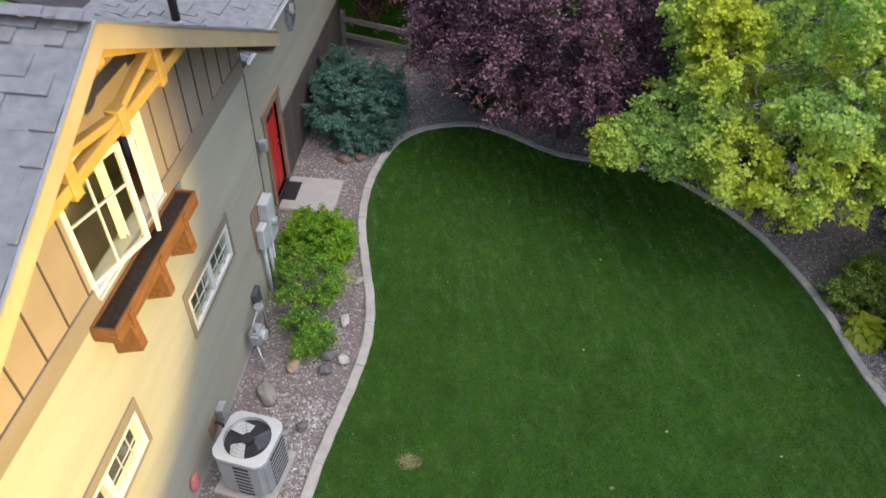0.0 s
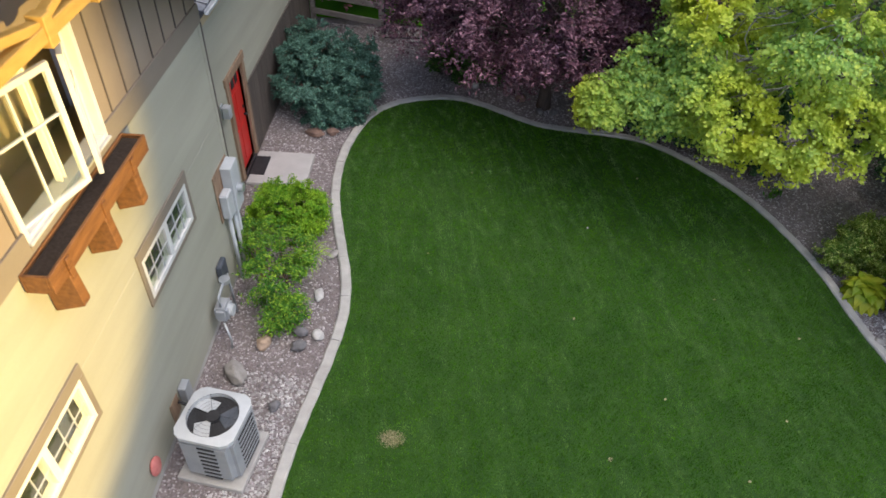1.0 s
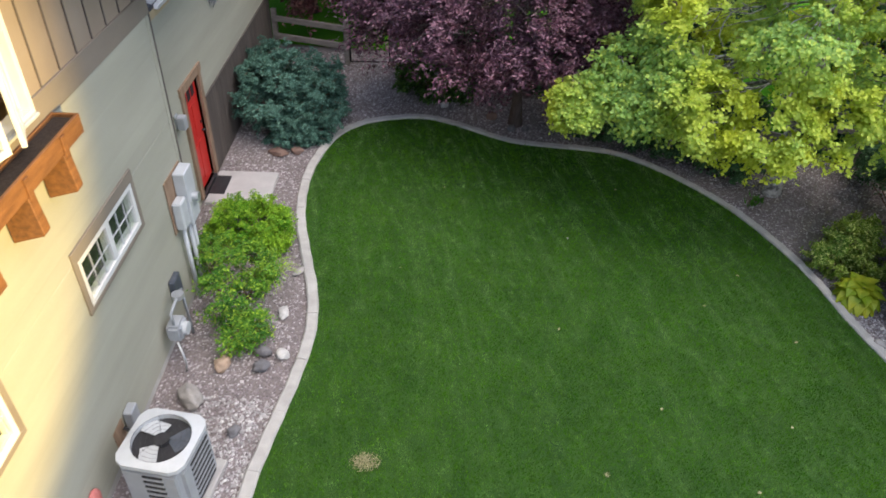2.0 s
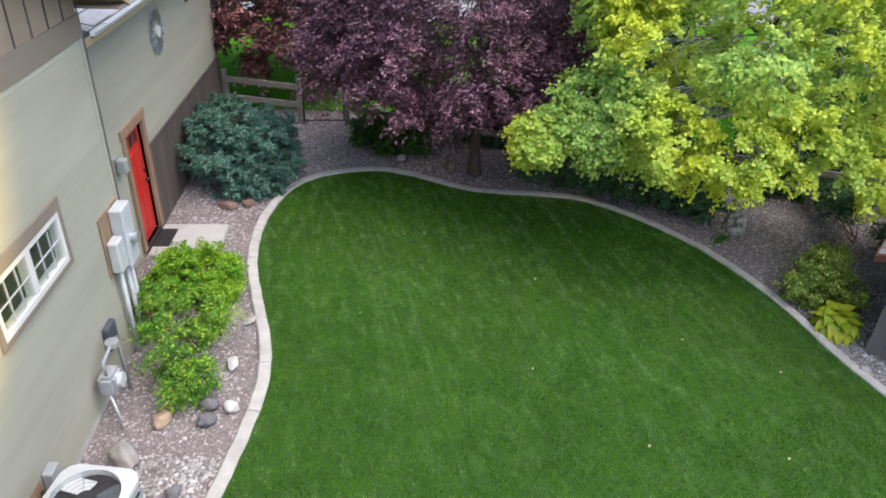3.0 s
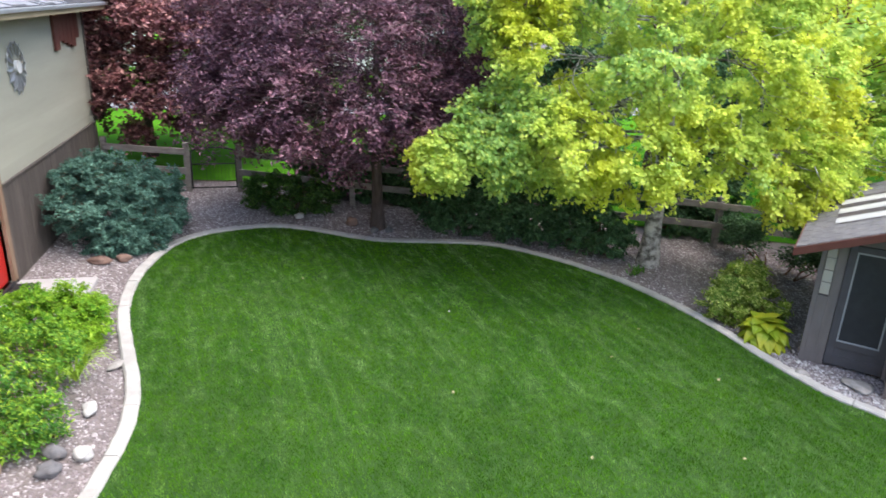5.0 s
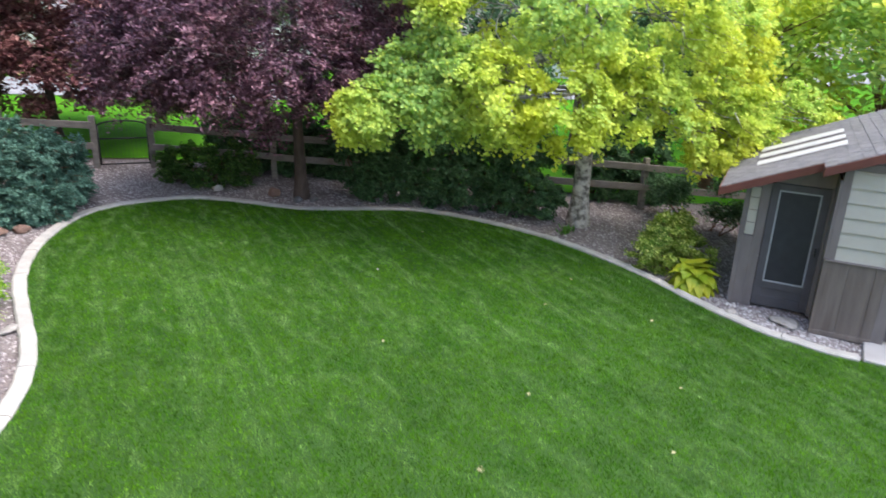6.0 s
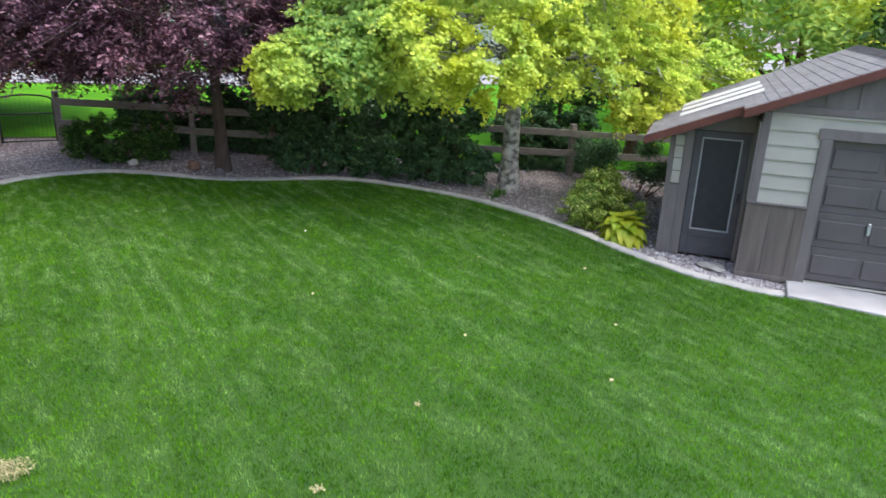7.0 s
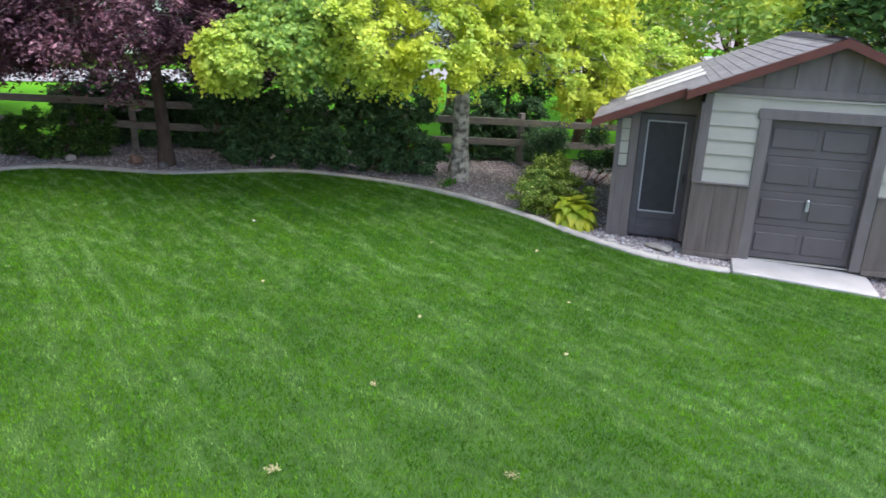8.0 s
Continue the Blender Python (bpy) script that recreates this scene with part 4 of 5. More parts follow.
red_lobes = ring(-3.0, 19.6, 2.2, 2.0, 8, 0.95) + ring(-3.0, 19.6, 3.8, 1.9, 7, 1.1, 0.5) + ring(-3.2, 19.6, 5.0, 0.9, 4, 1.0) + [(-1.5, 19.5, 2.3, 1.0), (-0.7, 19.5, 2.7, 1.0), (-0.9, 19.4, 3.7, 1.1), (0.2, 19.3, 3.3, 1.0)]
tree("plum_tree", (-3.4, 19.8), 6.0, 0.13, M_BARK_D, red_lobes, 0.14, 4000, 26, 0.16, M_REDLEAF, "reddish plum tree on the grass beyond the fence", fork=0.3, aspect=0.5, sprays=(28, 6, 28, 0.6, 0.1, 0.35, 0.09, 0.8))
aspen_lobes = [(2.45, 10.8, 2.05, 0.5), (3.5, 10.5, 2.2, 0.6), (3.9, 10.6, 2.7, 0.7), (2.8, 10.75, 2.15, 0.6), (3.4, 10.9, 2.55, 0.75), (9.7, 10.7, 1.9, 1.1), (8.4, 10.2, 1.8, 0.8), (4.2, 10.0, 2.45, 0.85), (5.2, 9.8, 2.3, 0.85), (6.6, 9.9, 2.45, 0.95), (7.8, 10.2, 2.0, 1.1), (8.9, 10.8, 2.0, 1.1), (4.4, 11.3, 2.4, 1.05),
               (5.8, 12.3, 2.5, 1.2), (7.6, 12.3, 2.5, 1.2), (4.2, 10.8, 3.4, 1.1), (5.5, 10.1, 3.5, 1.2), (7.0, 10.2, 3.6, 1.25), (8.3, 10.9, 3.4, 1.2), (6.4, 11.8, 3.7, 1.3),
               (5.3, 10.8, 4.8, 1.1), (6.8, 10.9, 4.9, 1.25), (7.8, 11.2, 4.7, 1.1), (6.2, 11.5, 5.8, 1.1), (6.5, 11.3, 6.7, 0.8), (3.8, 11.2, 3.9, 0.75), (3.4, 11.3, 4.5, 0.65), (4.4, 11.3, 4.4, 0.8)]
tree("aspen_tree", (6.8, 11.9), 7.2, 0.175, M_BARK_A, [(x, y, z, r * 0.84) for x, y, z, r in aspen_lobes], 0.066, 4600, 42, 0.13, M_ASPEN, "aspen with lime and yellow leaves in the gravel bed", fork=0.36, aspect=0.95, flat=0.35, sprays=(27, 6, 36, 0.42, 0.05, 0.35, 0.045), limb_k=0.55)


for i, (tx, ty) in enumerate(((3.9, 17.2), (6.6, 15.9), (9.6, 14.6))):
    low = ring(tx, ty, 1.3, 0.7, 5, 0.65, i) + ring(tx, ty, 2.2, 0.7, 5, 0.7, i + 1) + ring(tx, ty, 3.0, 0.3, 3, 0.6, i)
    tree("far_tree", (tx, ty), 3.6, 0.07, M_BARK_J, low, 0.1, 1100, 14, 0.13, M_HEDGE, "dark green bushy tree behind the fence", fork=0.3)["group"] = "trees behind the gardens"


# ---- shrubs ----
def shrub(name, lobes, size, n_clumps, per, spread, leaf, label, aspect=0.5, flat=0.3, stems=8, bark=M_BARK_J, squash=0.85, subs=7, sub_f=0.42, sprays=0):
    s = base(name, label, "shrub")
    cx, cy = np.mean([l[0] for l in lobes]), np.mean([l[1] for l in lobes])
    for k in range(stems):
        l = lobes[k % len(lobes)]
        a = (l[0] * 0.4 + cx * 0.6 + RNG.normal() * 0.04, l[1] * 0.4 + cy * 0.6 + RNG.normal() * 0.04)
        v, q = tube_arrays(limb((a[0], a[1], gz(*a) - 0.03), np.array(l[:3]) + RNG.normal(size=3) * l[3] * 0.35, 0.1, 6), np.linspace(0.016, 0.004, 6), 5)
        link_mesh("stem", np_mesh("stem", v, q, True), bark, s)
    if sprays:
        p, d, tw = twig_sprays(lobes, (cx, cy), *sprays)
        p[:, 2] = np.maximum(p[:, 2], gz_np(p[:, 0], p[:, 1]) + 0.02)
        v, f = leaf_arrays(p, size, aspect, flat, out=d)
        link_mesh("leaves", np_mesh("leaves", v, f), leaf, s)
        twig_mesh("twig", tw[::6], 0.005, bark, s)
        return s
    p = clumps(sublobes(lobes, subs, sub_f), n_clumps, per, spread, shell=0.7, squash=squash)
    p[:, 2] = np.maximum(p[:, 2], gz_np(p[:, 0], p[:, 1]) + 0.02)
    foliage("leaves", p, size, leaf, s, aspect, flat)
    return s


shrub("juniper", [(-3.1, 12.95, 0.85, 0.75), (-3.3, 14.3, 0.9, 0.65), (-2.45, 13.2, 0.75, 0.72), (-3.2, 13.8, 0.9, 0.7), (-2.5, 14.0, 0.8, 0.62), (-2.85, 12.75, 0.4, 0.5), (-2.85, 13.4, 1.1, 0.6), (-3.3, 13.3, 1.15, 0.5), (-2.5, 12.9, 0.35, 0.5), (-2.3, 13.6, 0.5, 0.5)], 0.06, 3800, 12, 0.055, M_SPRUCE, "dense blue green mounded evergreen shrub by the fence", 0.42, 0.1, sprays=(72, 6, 22, 0.24, 0.1, 0.2, 0.022, 0.8))
shrub("barberry", [(-3.0, 9.5, 0.36, 0.42), (-2.6, 9.35, 0.36, 0.42), (-3.1, 9.2, 0.4, 0.4), (-2.75, 9.55, 0.38, 0.38), (-2.55, 9.1, 0.3, 0.3)], 0.045, 1500, 12, 0.05, M_LIME, "bright lime green shrub in the house bed", 0.5, sprays=(48, 5, 22, 0.24, 0.3, 0.15, 0.025))
shrub("rose_shrub", [(-2.85, 7.75, 0.6, 0.4), (-2.6, 7.35, 0.5, 0.36), (-3.05, 8.25, 0.65, 0.36), (-2.5, 7.0, 0.3, 0.26), (-2.45, 7.7, 0.7, 0.26), (-2.6, 8.2, 0.5, 0.3), (-3.2, 8.3, 0.5, 0.25), (-2.35, 7.2, 0.3, 0.25)], 0.06, 760, 12, 0.08, M_ROSE, "loose green shrub with yellowish shoots", 0.42, sprays=(15, 5, 15, 0.36, 0.35, 0.25, 0.03))
shrub("euonymus", [(0.0, 15.0, 0.38, 0.5), (0.55, 15.0, 0.45, 0.52), (-0.35, 15.2, 0.36, 0.45)], 0.06, 1200, 10, 0.06, M_FARLEAF, "low dark green shrub beside the gate", 0.55, sprays=(50, 5, 18, 0.26, 0.1, 0.3, 0.03))
hedge_pts = [(3.1, 14.1), (3.7, 13.85), (4.3, 13.6), (4.9, 13.3), (5.5, 13.0), (6.1, 12.6)]
for i, (hx, hy) in enumerate(hedge_pts):
    h = 0.62 + 0.06 * math.sin(i * 2.3)
    g = gz(hx, hy)
    shrub("hedge_shrub", [(hx, hy, g + h, 0.5), (hx + 0.1, hy - 0.25, g + 0.4, 0.42), (hx - 0.15, hy + 0.2, g + h + 0.45, 0.42), (hx + 0.2, hy + 0.1, g + h + 0.7, 0.32)], 0.082, 1100, 10, 0.06, M_HEDGE, "dark green shrub in a row along the fence", 0.5, sprays=(42, 5, 13, 0.26, 0.0, 0.35, 0.03))["group"] = "shrubs along the fence"
for hx, hy in ((0.7, 17.0), (1.1, 16.5), (1.9, 16.2), (2.7, 15.95), (3.4, 15.7), (8.3, 13.9), (9.2, 13.6)):
    g = gz(hx, hy)
    shrub("hedge_shrub", [(hx, hy, g + 0.5, 0.5), (hx + 0.2, hy - 0.1, g + 0.95, 0.42), (hx - 0.25, hy + 0.1, g + 0.8, 0.4), (hx, hy - 0.1, g + 0.22, 0.45)], 0.084, 1100, 10, 0.07, M_HEDGE, "dark green shrub behind the fence", 0.5, sprays=(40, 5, 12, 0.28, 0.0, 0.35, 0.035))["group"] = "shrubs along the fence"
shrub("variegated_shrub", [(7.3, 9.75, 0.0, 0.42), (6.95, 9.5, -0.05, 0.38), (7.5, 9.4, -0.05, 0.38), (7.2, 9.6, 0.22, 0.32), (7.45, 9.85, 0.25, 0.26)], 0.05, 1500, 10, 0.045, M_OLIVE, "olive green bush with pale flecks beside the shed", 0.5, sprays=(40, 5, 24, 0.26, 0.25, 0.2, 0.03))
shrub("hedge_shrub", [(8.9, 11.8, 0.15, 0.5), (9.5, 11.2, 0.2, 0.55), (9.6, 10.4, 0.15, 0.45), (9.2, 12.3, 0.2, 0.5)], 0.06, 900, 10, 0.06, M_HEDGE, "dark green shrub behind the gravel by the shed", 0.55)


# ---- fence and gate ----
fence = base("fence", "weathered split rail fence with square posts", "fence")


def fence_run(a, b, spacing=2.45, first=True, last=True):
    a, b = np.array(a), np.array(b)
    n = max(1, round(np.linalg.norm(b - a) / spacing))
    pts = [a + (b - a) * k / n for k in range(n + 1)]
    for k, p in enumerate(pts):
        if (k == 0 and not first) or (k == n and not last):
            continue
        g = gz(*p)
        part("post", cube(p[0] - 0.06, p[0] + 0.06, p[1] - 0.06, p[1] + 0.06, g - 0.2, g + 1.08, 0.01), M_WOODGREY, fence)
    for p, q in zip(pts, pts[1:]):
        for h in (0.45, 0.88):
            part("rail", beam((p[0], p[1] - 0.075, gz(*p) + h), (q[0], q[1] - 0.075, gz(*q) + h + 0.015), 0.045, 0.14), M_WOODGREY, fence)


fence_run((-3.85, 16.9), (-2.08, 16.5), 1.8)
fence_run(FENCE_A, FENCE_B, 2.4)
fence_run(FENCE_B, (16.0, 10.2), 2.4, first=False)
gate = base("garden_gate", "closed black metal garden gate with wire mesh", "gate")
gp = [(-2.0, 16.5), (-1.05, 16.54)]
g = gz(-1.5, 16.5)
for p in gp:
    tube("gate_stile", [(p[0], p[1], g + 0.06), (p[0], p[1], g + 0.9)], 0.018, M_BLACK, gate, 8)
for h in (0.08, 0.62):
    tube("gate_rail", [(gp[0][0], gp[0][1], g + h), (gp[1][0], gp[1][1], g + h)], 0.016, M_BLACK, gate, 8)
arch = [(gp[0][0] + 0.95 * k, 16.5 + 0.04 * k, g + 0.9 + 0.09 * math.sin(math.pi * k) ** 0.5) for k in np.linspace(0, 1, 13)]
tube("gate_top", arch, 0.018, M_BLACK, gate, 8)
for k in np.linspace(0.08, 0.92, 11):
    tube("wire", [(gp[0][0] + 0.95 * k, 16.5 + 0.04 * k, g + 0.08), (gp[0][0] + 0.95 * k, 16.5 + 0.04 * k, g + 0.93)], 0.002, M_BLACK, gate, 4)

# ---- shed ----
shed = base("shed", "small garden shed with pale siding, grey trim and shingle roof", "shed", pose(7.8, 7.06, 0, 0, 0, -44))
SZ, S_AP, S_SL, S_ZT = -0.37, 1.42, 0.412, 2.555
SW, SD = 2.8, 3.45
def stop(s):
    return S_ZT - S_SL * abs(s - S_AP)


GAR = (0.77, 2.02, -0.36, 1.55)
# front wall round the garage door
bm = bmesh.new()
for a, c, b, d in wall_pieces(0, SW, SZ, 1.8, [GAR]):
    box(bm, a, c, 0.0, 0.12, b, d)
shed_wall = part("wall", bm, M_SHEDSIDE, shed)
z = 0.66
while z < 1.83:
    t = min(z + 0.19, 1.83)
    for a, c in (((0.03, 0.63), (2.16, SW - 0.1)) if z < 1.66 else ((0.03, SW - 0.1),)):
        bm = bmesh.new()
        vs = [bm.verts.new(p) for p in ((a, -0.031, z), (c, -0.031, z), (c, -0.008, t), (a, -0.008, t), (a, 0, z), (c, 0, z), (c, 0, t), (a, 0, t))]
        for f in ((0, 1, 2, 3), (0, 1, 5, 4), (0, 3, 7, 4), (1, 2, 6, 5), (3, 2, 6, 7)):
            bm.faces.new([vs[i] for i in f])
        part("siding_board", bm, M_SHEDSIDE, shed_wall)
    z = t
part("corner_board", cube(-0.07, 0.028, -0.035, -0.001, 0.66, 1.83, 0.004), M_SHEDGREY, shed)
part("corner_board", cube(SW - 0.098, SW, -0.035, -0.001, 0.66, 1.83, 0.004), M_SHEDGREY, shed)
part("corner_board", cube(-0.1, -0.072, -0.035, 0.5, 0.66, 1.7, 0.004), M_SHEDGREY, shed)
part("wall", cube(-0.07, 0.1, 0.121, SD, SZ, 1.72), M_SHEDGREY, shed)
part("wall", cube(SW - 0.1, SW, 0.121, SD, SZ, 1.85), M_SHEDGREY, shed)
part("wall", cube(-1.16, SW, SD, SD + 0.1, SZ, 1.25), M_SHEDGREY, shed)
for a, c in ((-0.09, 0.63), (2.16, SW + 0.03)):
    sk = part("skirting_rail", cube(a, c, -0.075, -0.001, SZ - 0.02, SZ + 0.05, 0.004), M_SHEDSKIRT, shed)
    s = a
    while s < c - 0.02:
        part("plank", cube(s, min(s + 0.297, c), -0.06, -0.001, SZ + 0.051, 0.64, 0.003), M_SHEDSKIRT, sk)
        s += 0.3
    part("ledge", cube(a, c, -0.08, -0.001, 0.641, 0.658, 0.003), M_SHEDGREY, shed)
bm = bmesh.new()
for yy in (-0.012, 0.1):
    bm.faces.new([bm.verts.new((s, yy, z)) for s, z in ((0, 1.93), (SW, 1.93), (SW, stop(SW) - 0.06), (S_AP, stop(S_AP) - 0.06), (0, stop(0) - 0.06))])
sg = part("gable_panel", bm, M_SHEDGREY, shed)
part("band", cube(0.0, SW, -0.04, -0.001, 1.832, 1.93, 0.004), M_SHEDGREY, shed)
for s in (0.27, 0.62, 0.98, 1.34, 1.7, 2.06, 2.4):
    if stop(s) - 0.08 > 1.96:
        part("batten", cube(s - 0.02, s + 0.02, -0.032, -0.013, 1.932, stop(s) - 0.08, 0.002), M_SHEDGREY, sg)
# garage door
gd = base("garage_door", "closed grey brown sectional garage door", parent=shed)
for k in range(4):
    b, d = GAR[2] + 0.02 + 0.47 * k, GAR[2] + 0.02 + 0.47 * (k + 1) - 0.006
    sec = part("door_section", cube(GAR[0] + 0.005, GAR[1] - 0.005, 0.05, 0.09, b, d, 0.004), M_GARAGE, gd)
    for q in range(2):
        a = GAR[0] + 0.05 + q * 0.6
        bm = cube(a, a + 0.53, 0.034, 0.052, b + 0.1, d - 0.1, 0.0)
        bmesh.ops.bevel(bm, geom=bm.edges[:], offset=0.01, segments=1, affect="EDGES")
        part("raised_panel", bm, M_GARAGE, sec)
hd = part("handle", cube(1.37, 1.415, 0.01, 0.05, 0.36, 0.52, 0.012), M_METAL, gd, "bright metal handle")
for a, c, b, d in ((GAR[0] - 0.14, GAR[0], SZ, 1.54), (GAR[1], GAR[1] + 0.14, SZ, 1.54), (GAR[0] - 0.17, GAR[1] + 0.17, 1.54, 1.67)):
    part("casing", cube(a, c, -0.05, 0.06, b, d, 0.005), M_SHEDGREY, gd)
# lean-to with the screen door
LY = 0.5
bm = bmesh.new()
for a, c, b, d in wall_pieces(-1.16, -0.071, SZ, 1.3, [(-0.9, 0.0, SZ, 1.5)]):
    box(bm, a, c, LY, LY + 0.1, b, d)
for yy in (LY, LY + 0.1):
    bm.faces.new([bm.verts.new((s, yy, z)) for s, z in ((-1.16, 1.3), (-0.9, 1.3), (-0.9, 1.46), (-0.071, 1.46), (-0.071, stop(-0.071) - 0.05), (-1.16, stop(-1.16) - 0.05))])
lean = part("wall", bm, M_SHEDGREY, shed)
part("wall", cube(-1.16, -1.06, LY + 0.101, SD, SZ, 1.3), M_SHEDGREY, shed)
z = 0.68
while z < 1.34:
    part("siding_board", cube(-1.1, -0.98, LY - 0.02, LY - 0.001, z, min(z + 0.17, 1.36), 0.004), M_SHEDSIDE, lean)
    z += 0.18
for a, c, b, d in ((-1.17, -1.105, SZ, 1.34), (-0.975, -0.855, SZ, 1.46), (-0.122, -0.072, SZ, 1.46), (-1.105, -0.975, SZ, 0.66)):
    part("trim_board", cube(a, c, LY - 0.03, LY - 0.001, b, d, 0.004), M_SHEDGREY, lean)
sd = base("screen_door", "closed dark grey screen door of the shed", parent=shed)
D0, D1, DT = -0.85, -0.125, 1.45
for a, c, b, d in ((D0, D0 + 0.1, SZ + 0.03, DT), (D1 - 0.1, D1, SZ + 0.03, DT), (D0 + 0.1, D1 - 0.1, DT - 0.09, DT), (D0 + 0.1, D1 - 0.1, SZ + 0.03, SZ + 0.18), (D0 + 0.1, D1 - 0.1, SZ + 0.3, SZ + 0.4)):
    part("stile", cube(a, c, LY - 0.01, LY + 0.03, b, d, 0.004), M_SHEDDOOR, sd)
part("screen", cube(D0 + 0.1, D1 - 0.1, LY + 0.008, LY + 0.014, SZ + 0.4, DT - 0.09), M_SCREEN, sd, "dark mesh screen")
part("kick_panel", cube(D0 + 0.1, D1 - 0.1, LY + 0.005, LY + 0.015, SZ + 0.18, SZ + 0.3), M_SHEDDOOR, sd)
for a, c, b, d in ((D0 + 0.1, D0 + 0.12, SZ + 0.4, DT - 0.09), (D1 - 0.12, D1 - 0.1, SZ + 0.4, DT - 0.09), (D0 + 0.12, D1 - 0.12, DT - 0.11, DT - 0.09), (D0 + 0.12, D1 - 0.12, SZ + 0.4, SZ + 0.42)):
    part("bead", cube(a, c, LY - 0.018, LY + 0.006, b, d, 0.002), M_GREYPAINT, sd)
part("handle", cube(D1 - 0.06, D1 - 0.04, LY - 0.05, LY - 0.011, 0.5, 0.62, 0.004), M_BLACK, sd)
# shed roof
FY, LFY, BY = -0.22, 0.12, SD + 0.25
ra = slab_roof("roof", (S_AP, FY + 0.02, S_ZT), (S_AP, BY, S_ZT), (-0.3, BY, stop(-0.3)), (-0.3, FY + 0.02, stop(-0.3)), 0.04, M_DECK, shed)
rb = slab_roof("roof", (S_AP, FY + 0.02, S_ZT), (S_AP, BY, S_ZT), (3.1, BY, stop(3.1)), (3.1, FY + 0.02, stop(3.1)), 0.04, M_DECK, shed)
rc = slab_roof("roof", (-0.301, LFY + 0.02, stop(-0.301)), (-0.301, BY, stop(-0.301)), (-1.48, BY, stop(-1.48)), (-1.48, LFY + 0.02, stop(-1.48)), 0.04, M_DECK, shed)


def shed_rake(s0, s1, yy):
    bm = bmesh.new()
    f, b = [], []
    for s, dz in ((s0, 0.012), (s1, 0.012), (s1, -0.095), (s0, -0.095)):
        f.append(bm.verts.new((s, yy, stop(s) + dz)))
        b.append(bm.verts.new((s, yy + 0.03, stop(s) + dz)))
    bm.faces.new(f)
    bm.faces.new(b)
    for i in range(4):
        bm.faces.new((f[i], f[(i + 1) % 4], b[(i + 1) % 4], b[i]))
    part("rake_board", bm, M_REDBROWN, shed, "red brown rake board")


shed_rake(S_AP, -0.31, FY - 0.012)
shed_rake(S_AP, 3.12, FY - 0.012)
shed_rake(-0.29, -1.5, LFY - 0.012)
part("rake_return", cube(-0.315, -0.302, FY + 0.019, LFY - 0.013, stop(-0.31) - 0.11, stop(-0.31) + 0.01), M_REDBROWN, shed)
part("eave_board", cube(-1.505, -1.482, LFY + 0.02, BY, stop(-1.49) - 0.1, stop(-1.49) + 0.005), M_REDBROWN, shed)
# ribbed roof panel: three rounded ribs
rp = base("roof_panel", "white ribbed roof panel lying on the lean-to shingles", parent=shed)
for k in range(3):
    yy = 1.12 + 0.6 * k
    bm = bmesh.new()
    vs = [bm.verts.new((s, yy + e, stop(s) + h)) for s in (-1.11, -0.03) for e, h in ((0, 0.023), (0.03, 0.04), (0.22, 0.046), (0.27, 0.023))]
    for f in ((0, 1, 5, 4), (1, 2, 6, 5), (2, 3, 7, 6), (0, 1, 2, 3), (4, 5, 6, 7)):
        bm.faces.new([vs[i] for i in f])
    part("rib", bm, M_PANEL, rp)
# sheet under the ribs, coloured dark grey to give the shadow lines between them
bm = bmesh.new()
f = [bm.verts.new((s, y, stop(s) + 0.022)) for s, y in ((-1.11, 1.06), (-0.03, 1.06), (-0.03, 2.78), (-1.11, 2.78))]
bm.faces.new(f)
bmesh.ops.solidify(bm, geom=bm.faces[:], thickness=0.01)
part("sheet", bm, M_SHEDGREY, rp)

# concrete apron before the garage door
bm = bmesh.new()
ol = [(7.72, 6.22), (8.82, 4.93), (9.55, 5.62), (8.33, 6.78)]
lo = [bm.verts.new((x, y, gz(x, y) - 0.1)) for x, y in ol]
hi = [bm.verts.new((x, y, gz(x, y) + 0.035)) for x, y in ol]
bm.faces.new(lo)
bm.faces.new(hi)
for i in range(4):
    bm.faces.new((lo[i], lo[(i + 1) % 4], hi[(i + 1) % 4], hi[i]))
bmesh.ops.bevel(bm, geom=bm.edges[:], offset=0.012, segments=1, affect="EDGES")
part("concrete_apron", bm, M_SLAB, None, "pale concrete apron before the garage door", category="slab")

# ---- air conditioner ----
ac = base("air_conditioner", "grey outdoor air conditioner unit with a round top grille", "air conditioner", pose(-2.72, 4.75, gz(-2.72, 4.75) + 0.045, 0, 0, -9) @ Matrix.Scale(1.09, 4))
part("body", cube(-0.33, 0.33, -0.33, 0.33, 0.02, 0.74, 0.07, seg=3), M_GREYPAINT, ac)
for side in range(4):
    m = pose(0, 0, 0, 0, 0, 90 * side)
    for a in ((-0.06,) if side % 2 == 0 else (-0.14,)):
        for k in range(15):
            part("louvre", cube(a, a + (0.2 if side % 2 == 0 else 0.36), -0.343, -0.328, 0.08 + 0.04 * k, 0.1 + 0.04 * k, 0.0, m), M_DARK if k % 2 == 0 else M_GREYPAINT, ac)
bm = bmesh.new()
# top rim with a round hole
n = 32
vs_o, vs_i = [], []
for k in range(n):
    a = 2 * math.pi * k / n
    c, s = math.cos(a), math.sin(a)
    q = 0.345 / max(abs(c), abs(s)) ** 1.0
    q = min(q, 0.43)
    vs_o.append((c * q, s * q))
    vs_i.append((c * 0.285, s * 0.285))
rings = []
for pts, z in ((vs_o, 0.741), (vs_o, 0.79), (vs_i, 0.81), (vs_i, 0.741)):
    rings.append([bm.verts.new((x, y, z)) for x, y in pts])
for r in range(4):
    for k in range(n):
        bm.faces.new((rings[r][k], rings[r][(k + 1) % n], rings[(r + 1) % 4][(k + 1) % n], rings[(r + 1) % 4][k]))
